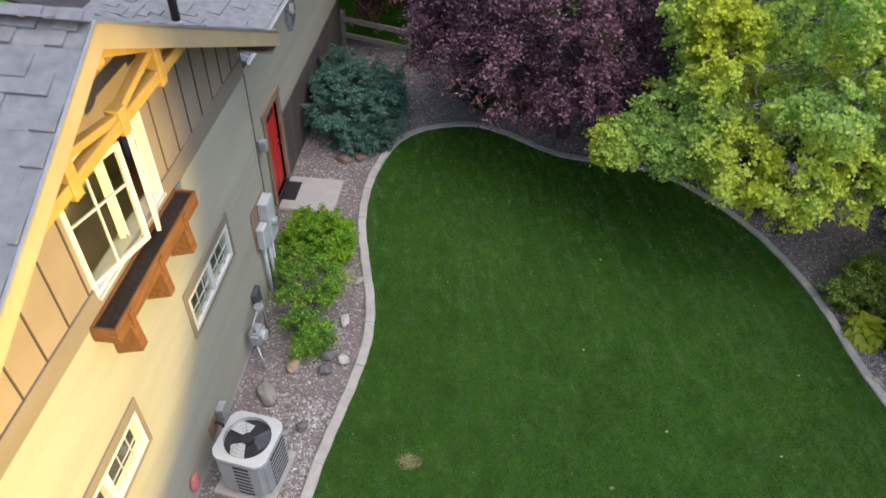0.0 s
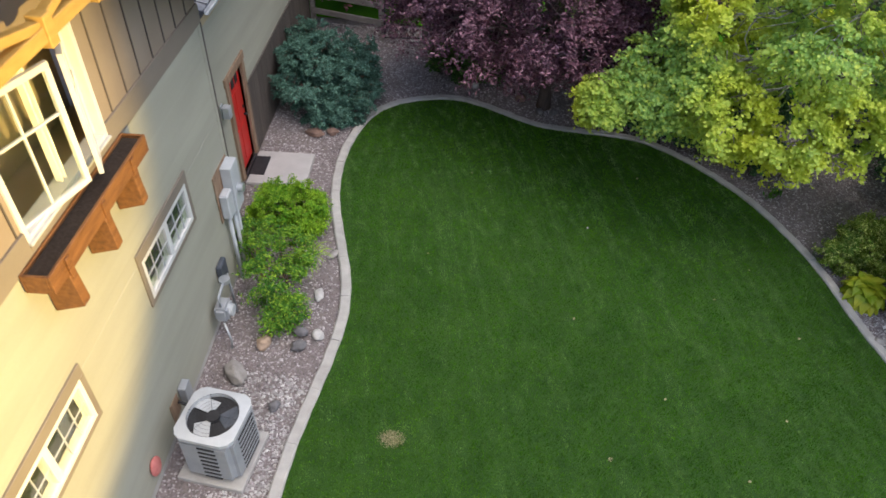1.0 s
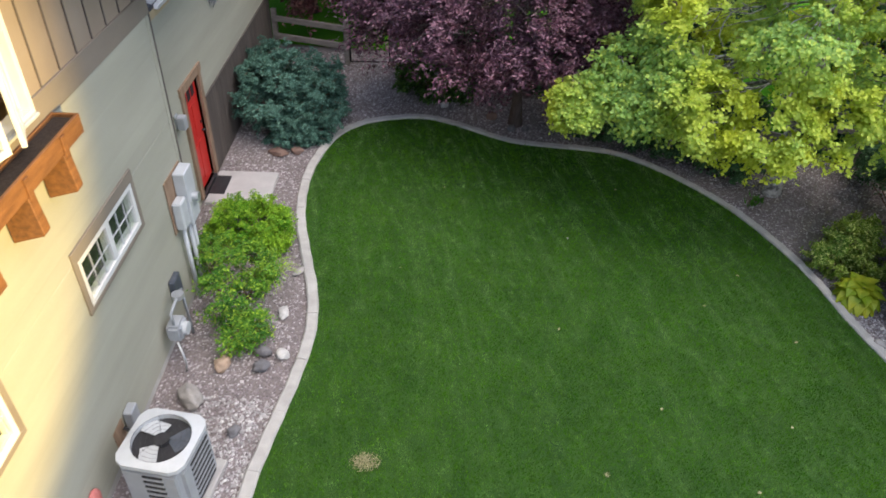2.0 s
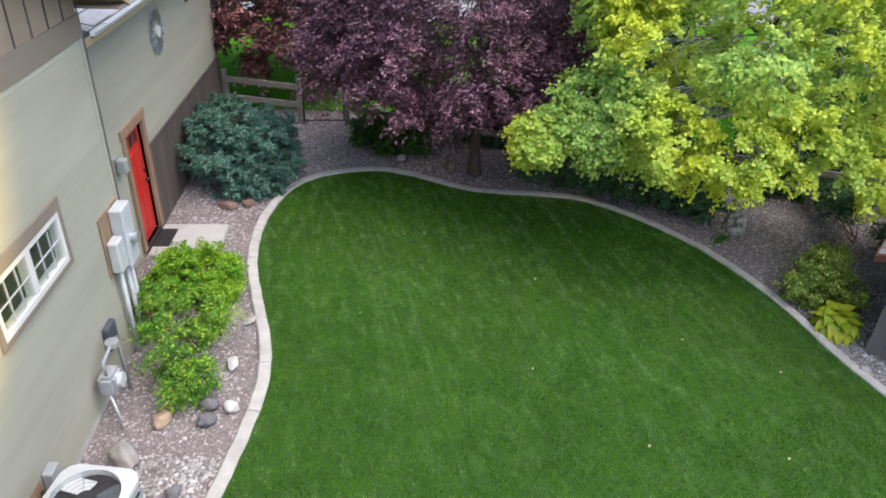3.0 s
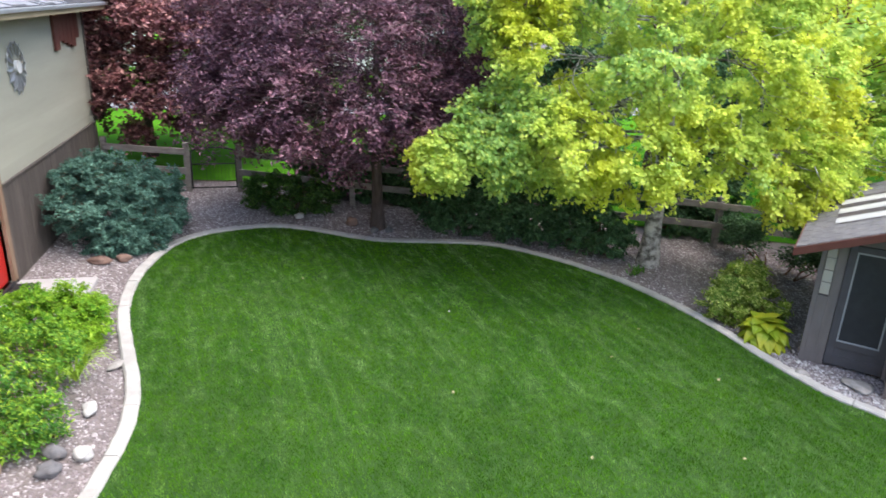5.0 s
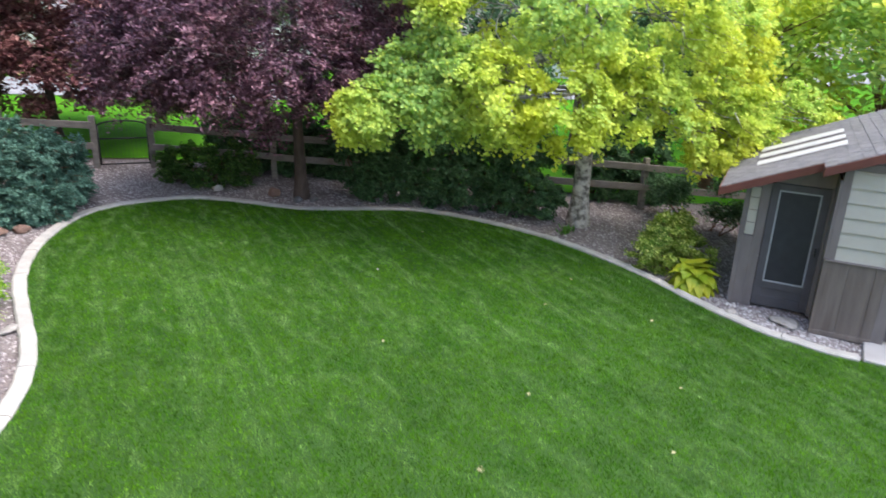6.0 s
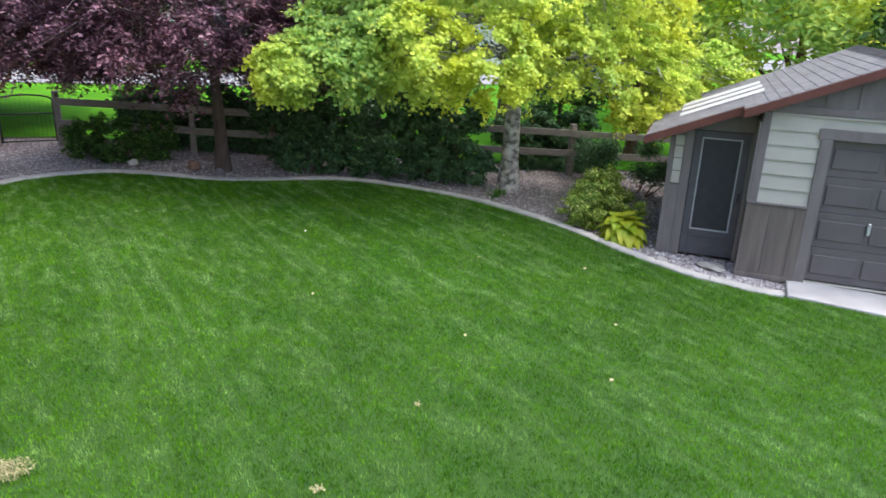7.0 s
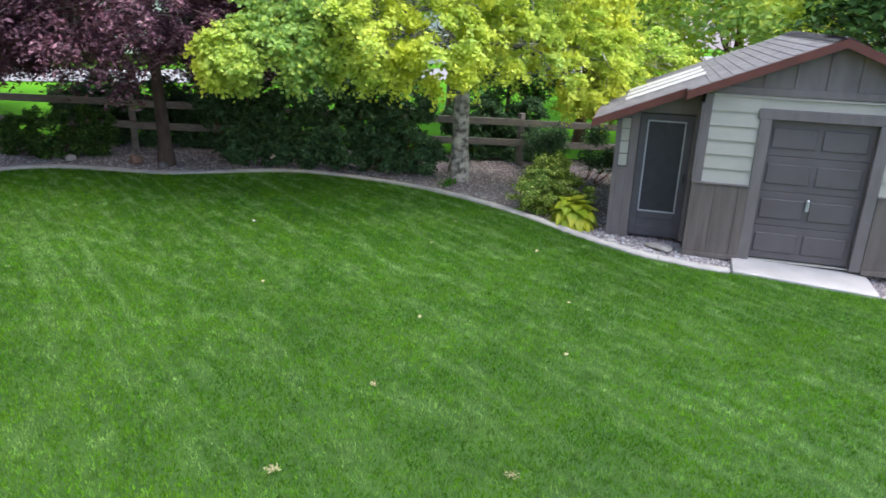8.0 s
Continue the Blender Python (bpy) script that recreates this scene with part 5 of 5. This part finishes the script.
part("top_rim", bm, M_LIGHTGREY, ac)
bm = bmesh.new()
disc(bm, 0.282, 0.01, pose(0, 0, 0.745), 32)
part("well", bm, M_DARK, ac)
bm = bmesh.new()
disc(bm, 0.075, 0.05, pose(0, 0, 0.775), 18)
part("fan_hub", bm, M_DARK, ac)
for k in range(3):
    bm = cube(0.04, 0.27, -0.1, 0.1, 0.765, 0.772, 0.003, pose(0, 0, 0, 0, 0, 120 * k + 50) @ pose(0, 0, 0, 9, 0, 0))
    part("fan_blade", bm, (M_SLATE, M_LIGHTGREY, M_LIGHTGREY)[k], ac)
for r in (0.1, 0.145, 0.19, 0.235, 0.278):
    tube("grille_ring", [(r * math.cos(a), r * math.sin(a), 0.812) for a in np.linspace(0, 2 * math.pi, 33)], 0.0014, M_DARK, ac, 4)
for k in range(6):
    a = math.pi * k / 3
    tube("grille_spoke", [(0.07 * math.cos(a), 0.07 * math.sin(a), 0.814), (0.288 * math.cos(a), 0.288 * math.sin(a), 0.814)], 0.002, M_DARK, ac, 4)
part("equipment_pad", cube(-0.43, 0.43, -0.43, 0.43, -0.03, 0.045, 0.01, pose(-2.74, 4.76, gz(-2.74, 4.76), 0, 0, -9)), M_CONCRETE, None, "square concrete pad under the air conditioner", category="pad")


# ---- meters and boxes on the wall ----
em = base("electric_meter", "grey electric meter box with cabinet and conduits", "meter")
part("backing_board", cube(WX + 0.02, WX + 0.035, 7.78, 8.4, 1.3, 2.12, 0.003), M_TRIMWOOD, em)
part("cabinet", cube(WX + 0.036, WX + 0.2, 8.06, 8.38, 1.3, 2.1, 0.012), M_LIGHTGREY, em)
part("meter_box", cube(WX + 0.036, WX + 0.17, 7.82, 8.05, 1.35, 1.78, 0.02), M_LIGHTGREY, em)
bm = bmesh.new()
disc(bm, 0.07, 0.09, pose(WX + 0.24, 8.22, 1.66, 0, 90, 0), 20)
part("meter_dial", bm, M_METAL, em)
for yy, b in ((7.93, 1.36), (8.15, 1.31), (8.28, 1.31)):
    tube("conduit", [(WX + 0.09, yy, b), (WX + 0.09, yy, 0.02)], 0.03, M_LIGHTGREY, em, 10)
gm = base("gas_meter", "grey gas meter with pipes on the wall", "meter")
part("meter_body", cube(-3.33, -3.13, 6.62, 6.92, 0.42, 0.68, 0.04, seg=2), M_GREYPAINT, gm)
bm = bmesh.new()
disc(bm, 0.09, 0.08, pose(-3.12, 6.77, 0.56, 0, 90, 0), 18)
part("meter_face", bm, M_LIGHTGREY, gm)
tube("pipe", [(-3.23, 6.7, 0.66), (-3.23, 6.7, 0.86), (-3.23, 6.95, 0.9), (-3.23, 7.15, 0.9), (-3.23, 7.2, 0.05)], 0.02, M_GREYPAINT, gm, 8)
tube("pipe", [(-3.2, 6.62, 0.44), (-3.1, 6.5, 0.2), (-3.12, 6.5, 0.03)], 0.016, M_METAL, gm, 8)
bm = bmesh.new()
disc(bm, 0.08, 0.06, pose(-3.23, 7.02, 0.9), 18)
part("regulator", bm, M_METAL, gm)
part("telecom_box", cube(WX + 0.022, WX + 0.1, 7.2, 7.46, 0.62, 0.95, 0.015), M_SLATE, None, "dark slate grey cable box on the house wall", category="box")
db = base("disconnect_box", "grey electrical switch box with cable", "box")
part("cover", cube(WX + 0.022, WX + 0.13, 5.3, 5.48, 0.35, 0.62, 0.012), M_GREYPAINT, db)
part("backing_board", cube(WX + 0.02, WX + 0.03, 5.02, 5.26, 0.28, 0.6, 0.003), M_TRIMWOOD, db)
tube("cable", [(WX + 0.05, 5.2, 0.5), (WX + 0.14, 5.2, 0.45), (WX + 0.2, 5.15, 0.25), (WX + 0.35, 5.0, 0.2)], 0.022, M_DARK, db, 8)
bm = bmesh.new()
bmesh.ops.create_uvsphere(bm, u_segments=14, v_segments=8, radius=0.1, matrix=Matrix.Translation((WX + 0.05, 4.33, 0.42)) @ Matrix.Diagonal((0.5, 1.1, 1.5, 1)))
part("hose_hanger", bm, M_PINK, None, "faded red plastic fitting on the wall", category="fitting")

# ornament on the set-back wall
orn = base("wall_ornament", "large pale metal flower ornament on the wall", "ornament")
OY, OZ = 12.72, 3.12
for k in range(14):
    a = 2 * math.pi * k / 14
    bm = bmesh.new()
    vs = [bm.verts.new((FX + 0.03 + dx, OY + r * math.cos(a + o), OZ + r * math.sin(a + o))) for r, o, dx in ((0.1, 0, 0.01), (0.3, 0.16, 0.03), (0.44, 0.03, 0.0), (0.3, -0.16, 0.0))]
    bm.faces.new(vs)
    bmesh.ops.solidify(bm, geom=bm.faces[:], thickness=0.006)
    part("petal", bm, M_METAL, orn)
bm = bmesh.new()
disc(bm, 0.1, 0.05, pose(FX + 0.05, OY, OZ, 0, 90, 0), 20)
part("centre", bm, M_WHITE, orn)
tube("ring", [(FX + 0.03, OY + 0.36 * math.cos(a), OZ + 0.36 * math.sin(a)) for a in np.linspace(0, 2 * math.pi, 33)], 0.008, M_METAL, orn, 6)
wl_ = base("wall_lantern", "small grey wall lantern beside the red door", "lamp")
part("plate", cube(FX + 0.0205, FX + 0.04, 9.86, 9.98, 1.78, 2.0, 0.005), M_METAL, wl_)
part("lantern", cube(FX + 0.05, FX + 0.18, 9.85, 9.99, 1.76, 1.98, 0.015), M_GREYPAINT, wl_)


# ---- rocks ----
def rock(x, y, rx, ry, rz, material, label, seed):
    bm = bmesh.new()
    bmesh.ops.create_icosphere(bm, subdivisions=3, radius=1)
    for v in bm.verts:
        k = 1 + 0.38 * noise.noise(v.co * 1.5 + Vector((seed, 0, 0))) + 0.16 * noise.noise(v.co * 4 + Vector((0, seed, 0)))
        v.co = Vector((v.co.x * rx, v.co.y * ry, v.co.z * rz)) * k
    bmesh.ops.transform(bm, matrix=pose(x, y, gz(x, y) + rz * 0.45, 0, 0, seed * 40), verts=bm.verts)
    ob = part("rock", bm, material, None, label, category="rock")
    for p in ob.data.polygons:
        p.use_smooth = True
    return ob


rock(-2.93, 6.0, 0.13, 0.19, 0.13, M_ROCK_G, "rounded grey boulder on the gravel", 1)
rock(-2.67, 6.6, 0.12, 0.1, 0.1, M_ROCK_O, "orange brown sandstone rock under the shrub", 2)
rock(-1.92, 6.84, 0.11, 0.09, 0.07, M_ROCK_W, "flat white rock beside the kerb", 3)
rock(-2.2, 6.88, 0.12, 0.09, 0.08, M_ROCK_D, "dark slate coloured rock", 4)
rock(-2.17, 6.6, 0.11, 0.1, 0.08, M_ROCK_D, "dark slate coloured rock", 5)
rock(-2.28, 5.55, 0.09, 0.07, 0.06, M_ROCK_D, "small dark rock in the pale gravel", 6)
rock(-2.05, 7.66, 0.12, 0.08, 0.05, M_ROCK_W, "pale tan rock by the shrub", 7)
rock(-1.98, 8.63, 0.13, 0.07, 0.03, M_ROCK_G, "flat grey stone beside the kerb", 15)
rock(6.95, 7.72, 0.1, 0.08, 0.05, M_ROCK_G, "grey round stone beside the kerb", 8)
rock(1.35, 14.2, 0.12, 0.1, 0.1, M_ROCK_R, "reddish rock near the plum trunk", 9)
rock(0.3, 14.6, 0.1, 0.08, 0.07, M_ROCK_W, "small white rock beside the low shrub", 10)
rock(2.05, 13.75, 0.10, 0.08, 0.06, M_ROCK_D, "dark grey rock at the plum trunk", 11)
rock(1.75, 13.72, 0.09, 0.08, 0.06, M_ROCK_D, "dark grey rock at the plum trunk", 12)
rock(-2.95, 12.12, 0.19, 0.13, 0.06, M_ROCK_R, "brown flat rock before the evergreen", 13)
rock(-2.6, 12.2, 0.12, 0.1, 0.07, M_ROCK_R, "brown rock before the evergreen", 14)

rock(7.56, 7.36, 0.2, 0.15, 0.025, M_ROCK_G, "flat grey brown stepping stone before the screen door", 16)

# hosta
hosta = base("hosta", "yellow green hosta with broad leaves", "plant")
hx, hy = 7.05, 8.72
for k in range(50):
    a, tier = k * 2.4, (k + 0.5) / 50
    out, side = Vector((math.cos(a), math.sin(a), 0)), Vector((-math.sin(a), math.cos(a), 0))
    lat = math.asin(1 - tier) * 0.95
    c = Vector((hx, hy, gz(hx, hy) + 0.05 + 0.34 * math.sin(lat))) + out * (0.27 * math.cos(lat))
    L, W = RNG.uniform(0.19, 0.28), RNG.uniform(0.085, 0.115)
    fall = 1.5 - 1.3 * math.sin(lat) + RNG.uniform(-0.6, 0.3)
    side = (side + out * RNG.uniform(-0.4, 0.4)).normalized()
    bm = bmesh.new()
    rows_ = []
    for u in np.linspace(0, 1, 6):
        w = W * math.sin(math.pi * (0.1 + 0.9 * u) ** 0.7) + 0.002
        p = c + out * (L * (u - 0.3)) + Vector((0, 0, L * (0.15 * u - fall * u * u)))
        rows_.append([bm.verts.new(p - side * w + Vector((0, 0, 0.014))), bm.verts.new(p), bm.verts.new(p + side * w + Vector((0, 0, 0.014)))])
    for p, q in zip(rows_, rows_[1:]):
        for i in range(2):
            bm.faces.new((p[i], p[i + 1], q[i + 1], q[i]))
    part("leaf", bm, M_HOSTA, hosta)
# daylily tuft
lily = base("daylily", "tuft of arching strap leaves by the shrub", "plant")
for k in range(60):
    a = RNG.uniform(0, 6.28)
    L, rise = RNG.uniform(0.3, 0.5), RNG.uniform(0.25, 0.42)
    bm = bmesh.new()
    prev = None
    for u in np.linspace(0, 1, 6):
        p = Vector((-2.35 + L * u * math.cos(a), 8.3 + L * u * math.sin(a), gz(-2.35, 8.3) + rise * math.sin(u * 2.2)))
        w = 0.011 * (1 - u) + 0.002
        cur = [bm.verts.new(p + Vector((-math.sin(a) * w, math.cos(a) * w, 0))), bm.verts.new(p - Vector((-math.sin(a) * w, math.cos(a) * w, 0)))]
        if prev:
            bm.faces.new((prev[0], prev[1], cur[1], cur[0]))
        prev = cur
    part("blade", bm, M_ROSE, lily)

# small weeds in the gravel by the aspen
for wx_, wy_ in ((6.25, 11.32), (6.42, 11.5)):
    weed = base("weed", "small green weed growing in the gravel", "plant")
    for k in range(22):
        a, L = RNG.uniform(0, 6.28), RNG.uniform(0.07, 0.16)
        bm = bmesh.new()
        o = Vector((wx_ + RNG.normal() * 0.05, wy_ + RNG.normal() * 0.05, gz(wx_, wy_) - 0.01))
        tip = o + Vector((math.cos(a) * L * 0.7, math.sin(a) * L * 0.7, L))
        sd_ = Vector((-math.sin(a), math.cos(a), 0)) * 0.022
        bm.faces.new([bm.verts.new(p) for p in (o, (o + tip) / 2 - sd_, tip, (o + tip) / 2 + sd_)])
        part("blade", bm, M_ROSE, weed)

# ---- distance ----
def far_house(x, y, w, d, h, turn, label):
    e = base("far_house", label, "house", pose(x, y, gz(x, y), 0, 0, turn))
    part("wall", cube(-w / 2, w / 2, -d / 2, d / 2, -0.3, h), M_HOUSEFAR, e)
    bm = bmesh.new()
    r = h + w * 0.22
    for yy in (-d / 2 - 0.4, d / 2 + 0.4):
        bm.verts.new((-w / 2 - 0.4, yy, h)), bm.verts.new((w / 2 + 0.4, yy, h)), bm.verts.new((0, yy, r))
    bm.verts.ensure_lookup_table()
    v = bm.verts
    for f in ((0, 1, 2), (3, 4, 5), (0, 2, 5, 3), (1, 2, 5, 4), (0, 1, 4, 3)):
        bm.faces.new([v[i] for i in f])
    part("roof", bm, M_ROOFFAR, e)
    for k in range(3):
        s = -w / 2 + w * (k + 0.5) / 3
        wdw = part("window", cube(s - 0.5, s + 0.5, -d / 2 - 0.04, -d / 2 - 0.005, 1.0, 2.2, 0.01), M_DARK, e)
        part("frame", cube(s - 0.6, s + 0.6, -d / 2 - 0.035, -d / 2 - 0.004, 0.9, 0.998), M_WHITE, wdw)


far_house(-14, 44, 12, 9, 3.2, 5, "pale house across the road")
far_house(6, 47, 13, 9, 3.2, -6, "pale house across the road")
far_house(27, 40, 12, 9, 3.2, -30, "pale house across the road")
far_house(46, 28, 13, 9, 3.2, -60, "pale house beyond the gardens")
tr_rng = np.random.default_rng(5)
for i, (tx, ty, th, tr) in enumerate([(11.8, 14.6, 5.5, 2.2), (14.5, 12.4, 6, 2.3), (16.5, 19, 8, 2.5), (21, 16, 8, 2.6), (10.5, 19, 7, 2.2), (15, 8.5, 6.5, 2.0), (20, 9, 7.5, 2.4), (-9, 36, 7, 2.4), (2, 38, 8, 2.6), (14, 36, 8, 2.6), (24, 27, 8, 2.6), (34, 22, 9, 3), (-18, 34, 8, 2.6)]):
    lob = ring(tx, ty, th * 0.42, tr * 0.7, 5, tr * 0.55, i) + ring(tx, ty, th * 0.65, tr * 0.6, 4, tr * 0.55, i + 1) + ring(tx, ty, th * 0.85, tr * 0.25, 2, tr * 0.45, i)
    tree("far_tree", (tx, ty), th, 0.16, M_BARK_J, lob, 0.2, 900, 9, 0.25, M_ASPEN if i in (0, 1, 4, 2) else M_FARLEAF, "leafy tree behind the gardens", fork=0.3)["group"] = "trees behind the gardens"

# ---- shingle pieces ----
lay_shingles(roof, (RAKE_X - 0.02, APEX_Y - 2.6, APEX_Z - SLOPE * 2.6), (-1, 0, 0), (0, 1, SLOPE), 2.6, 2.88, 290)
run = HALF - 2.6
lay_shingles(roof, (RAKE_X - 0.02, APEX_Y - HALF, eave_z), (-1, 0, 0), (0, 1, SLOPE), 6.0, run * math.sqrt(1 + SLOPE * SLOPE) - 0.07, 0)
lay_shingles(roof, (RAKE_X - 2.63, APEX_Y - 2.6, APEX_Z - SLOPE * 2.6), (-1, 0, 0), (0, 1, SLOPE), 3.4, 2.75, 0)
lay_shingles(roof_b, (RAKE_X - 0.02, APEX_Y + HALF, eave_z), (-1, 0, 0), (0, -1, SLOPE), 6.0, HALF * math.sqrt(1 + SLOPE * SLOPE) - 0.07, 0)
lay_shingles(far_roof, (EAVE_X, 8.95, EAVE_Z), (0, 1, 0), (-1, 0, 0.28), 5.5, 2.2, 290)
lay_shingles(ra, (-0.3, BY, stop(-0.3)), (0, -1, 0), (1, 0, S_SL), BY - FY - 0.05, 1.82, 290, True)
lay_shingles(rc, (-1.48, BY, stop(-1.48)), (0, -1, 0), (1, 0, S_SL), BY - LFY - 0.05, 1.2, 290, True)
lay_shingles(rb, (3.1, FY + 0.02, stop(3.1)), (0, 1, 0), (-1, 0, S_SL), 1.0, 1.78, 60, True)
for k in range(16):
    y0 = FY + 0.0 + 0.245 * k
    bm = bmesh.new()
    vs = [bm.verts.new((S_AP + e, y, S_ZT + h + (0.03 if y == y0 else 0.022))) for y in (y0, y0 + 0.26) for e, h in ((-0.15, -0.058), (0, 0.004), (0.15, -0.058))]
    for f in ((0, 1, 4, 3), (1, 2, 5, 4)):
        bm.faces.new([vs[i] for i in f])
    bmesh.ops.solidify(bm, geom=bm.faces[:], thickness=0.008)
    part("ridge_shingle", bm, M_SHEDSHINGLE, shed)

# ---- gravel and grass ----
r2 = np.random.default_rng(11)
px, py = r2.uniform(-3.9, 10.5, 260000), r2.uniform(1.0, 17.2, 260000)
line_y = FENCE_A[1] + (px - FENCE_A[0]) * (FENCE_B[1] - FENCE_A[1]) / (FENCE_B[0] - FENCE_A[0])
keep = ~inside(px, py, lawn_edge) & (py < np.maximum(line_y, 0) + 0.3) & ~((px < WX + 0.02) & (py < 8.6))
px, py = px[keep], py[keep]
dk = np.min(np.hypot(px[:, None] - kerb_line[None, ::3, 0], py[:, None] - kerb_line[None, ::3, 1]), 1)
keep = dk > 0.1
px, py = px[keep], py[keep]
octa = np.array([(1, 0, -0.4), (0, 1, -0.4), (-1, 0, -0.4), (0, -1, -0.4), (0, 0, 1)], float)
tri = np.array([(0, 1, 4), (1, 2, 4), (2, 3, 4), (3, 0, 4)])


def stones(name, px, py, lo, hi, material, label):
    """Loose stones lying in the bed, sunk to their lower half."""
    n = len(px)
    sz = r2.uniform(lo, hi, n) * np.where(r2.random(n) < 0.06, 1.5, 1)
    sc = sz[:, None] * r2.uniform(0.7, 1.3, (n, 3)) * np.array([1.25, 1, 0.6])
    ang = r2.uniform(0, 6.28, n)
    v = octa[None] * sc[:, None] + r2.normal(size=(n, 5, 3)) * sz[:, None, None] * 0.14
    x = v[:, :, 0] * np.cos(ang)[:, None] - v[:, :, 1] * np.sin(ang)[:, None]
    y = v[:, :, 0] * np.sin(ang)[:, None] + v[:, :, 1] * np.cos(ang)[:, None]
    v = np.stack([x + px[:, None], y + py[:, None], v[:, :, 2] + (gz_np(px, py) - 0.03 + sz * 0.35)[:, None]], -1).reshape(-1, 3)
    f = (tri[None] + 5 * np.arange(n)[:, None, None]).reshape(-1, 3)
    link_mesh(name, np_mesh(name, v, f), material, None, label, "gravel", "stuff")


stones("gravel", px, py, 0.009, 0.021, M_PEBBLE, "loose pinkish and white gravel stones in the beds")
wx, wy = r2.uniform(-3.0, -1.7, 9000), r2.uniform(3.6, 6.1, 9000)
keep = ~inside(wx, wy, lawn_edge) & (wx > -2.75 + 0.18 * np.sin(3 * wy)) & (r2.random(9000) < 0.26)
wx, wy = wx[keep], wy[keep]
keep = np.min(np.hypot(wx[:, None] - kerb_line[None, :, 0], wy[:, None] - kerb_line[None, :, 1]), 1) > 0.1
sx_, sy_ = r2.uniform(6.5, 8.3, 4000), r2.uniform(6.2, 9.0, 4000)
near = ~inside(sx_, sy_, lawn_edge) & (sx_ - 6.6 < 0.5 * (9.6 - sy_)) & (r2.random(4000) < 0.55)
near &= np.min(np.hypot(sx_[:, None] - kerb_line[None, :, 0], sy_[:, None] - kerb_line[None, :, 1]), 1) > 0.1
stones("white_gravel", sx_[near], sy_[near], 0.012, 0.026, M_WHITESTONE, "white stones scattered before the shed")
stones("white_gravel", wx[keep], wy[keep], 0.012, 0.027, M_WHITESTONE, "larger white stones scattered over the gravel")

GRASS = 600000
px, py = r2.uniform(-2.3, 10.5, int(GRASS * 1.5)), r2.uniform(-2.0, 14.1, int(GRASS * 1.5))
keep = inside(px, py, lawn_edge)
for q in kerb_line[::2]:
    keep &= (px - q[0]) ** 2 + (py - q[1]) ** 2 > 0.0115
px, py = px[keep][:GRASS], py[keep][:GRASS]
fx, fy = r2.uniform(-2.0, 11.0, 90000), r2.uniform(-7.0, -2.0, 90000)
near_n = len(px)
px, py = np.r_[px, fx], np.r_[py, fy]
n = len(px)
ang, hgt = r2.uniform(0, 6.28, n), r2.uniform(0.022, 0.042, n)
lean_d, lean_k = r2.uniform(0, 6.28, n), r2.uniform(0.1, 0.6, n) * hgt
w = r2.uniform(0.0038, 0.0068, n)
w[near_n:] *= 3.0
b0 = np.c_[px - np.cos(ang) * w, py - np.sin(ang) * w, gz_np(px, py) - 0.007]
b1 = np.c_[px + np.cos(ang) * w, py + np.sin(ang) * w, gz_np(px, py) - 0.007]
tp = np.c_[px + np.cos(lean_d) * lean_k, py + np.sin(lean_d) * lean_k, gz_np(px, py) - 0.007 + hgt]
v = np.stack([b0, b1, tp], 1).reshape(-1, 3)
link_mesh("grass", np_mesh("grass", v, np.arange(3 * n).reshape(-1, 3)), M_GRASS, None, "short green blades of mown grass", "grass", "stuff")


# straw coloured spots in the turf
for k, (sx, sy, sr, cnt) in enumerate(((-0.64, 5.2, 0.12, 900), (1.24, 4.38, 0.04, 55), (2.68, 3.73, 0.04, 55), (2.28, 5.17, 0.03, 45), (-0.75, 4.25, 0.06, 50))):
    a, r = r2.uniform(0, 6.28, cnt), sr * np.sqrt(r2.random(cnt)) * r2.uniform(0.6, 1.3, cnt)
    cx, cy = sx + r * np.cos(a) * 1.3, sy + r * np.sin(a)
    p = np.c_[cx, cy, gz_np(cx, cy) + r2.uniform(0.015, 0.045, cnt)]
    v, f = leaf_arrays(p, 0.03, 0.22, 0.3)
    link_mesh("dead_turf", np_mesh("dead_turf", v, f), M_STRAW, None, "small dry straw coloured spot in the lawn", "turf", "stuff")
# fallen leaves on the lawn
for k, (sx, sy) in enumerate(((2.44, 9.85), (0.3, 11.2), (3.6, 11.5), (4.4, 8.3), (5.2, 9.1), (1.2, 9.2), (3.2, 6.2), (4.9, 6.0), (-0.4, 8.8), (5.6, 7.6), (2.0, 7.6), (4.1, 5.0))):
    v, f = leaf_arrays(np.array([[sx, sy, gz(sx, sy) + 0.055]]), 0.05, 0.7, 2.0)
    link_mesh("fallen_leaf", np_mesh("fallen_leaf", v, f), M_WHITESTONE if k == 0 else M_STRAW, None, "pale dry leaf lying on the lawn", "leaf", group="leaves on the lawn")
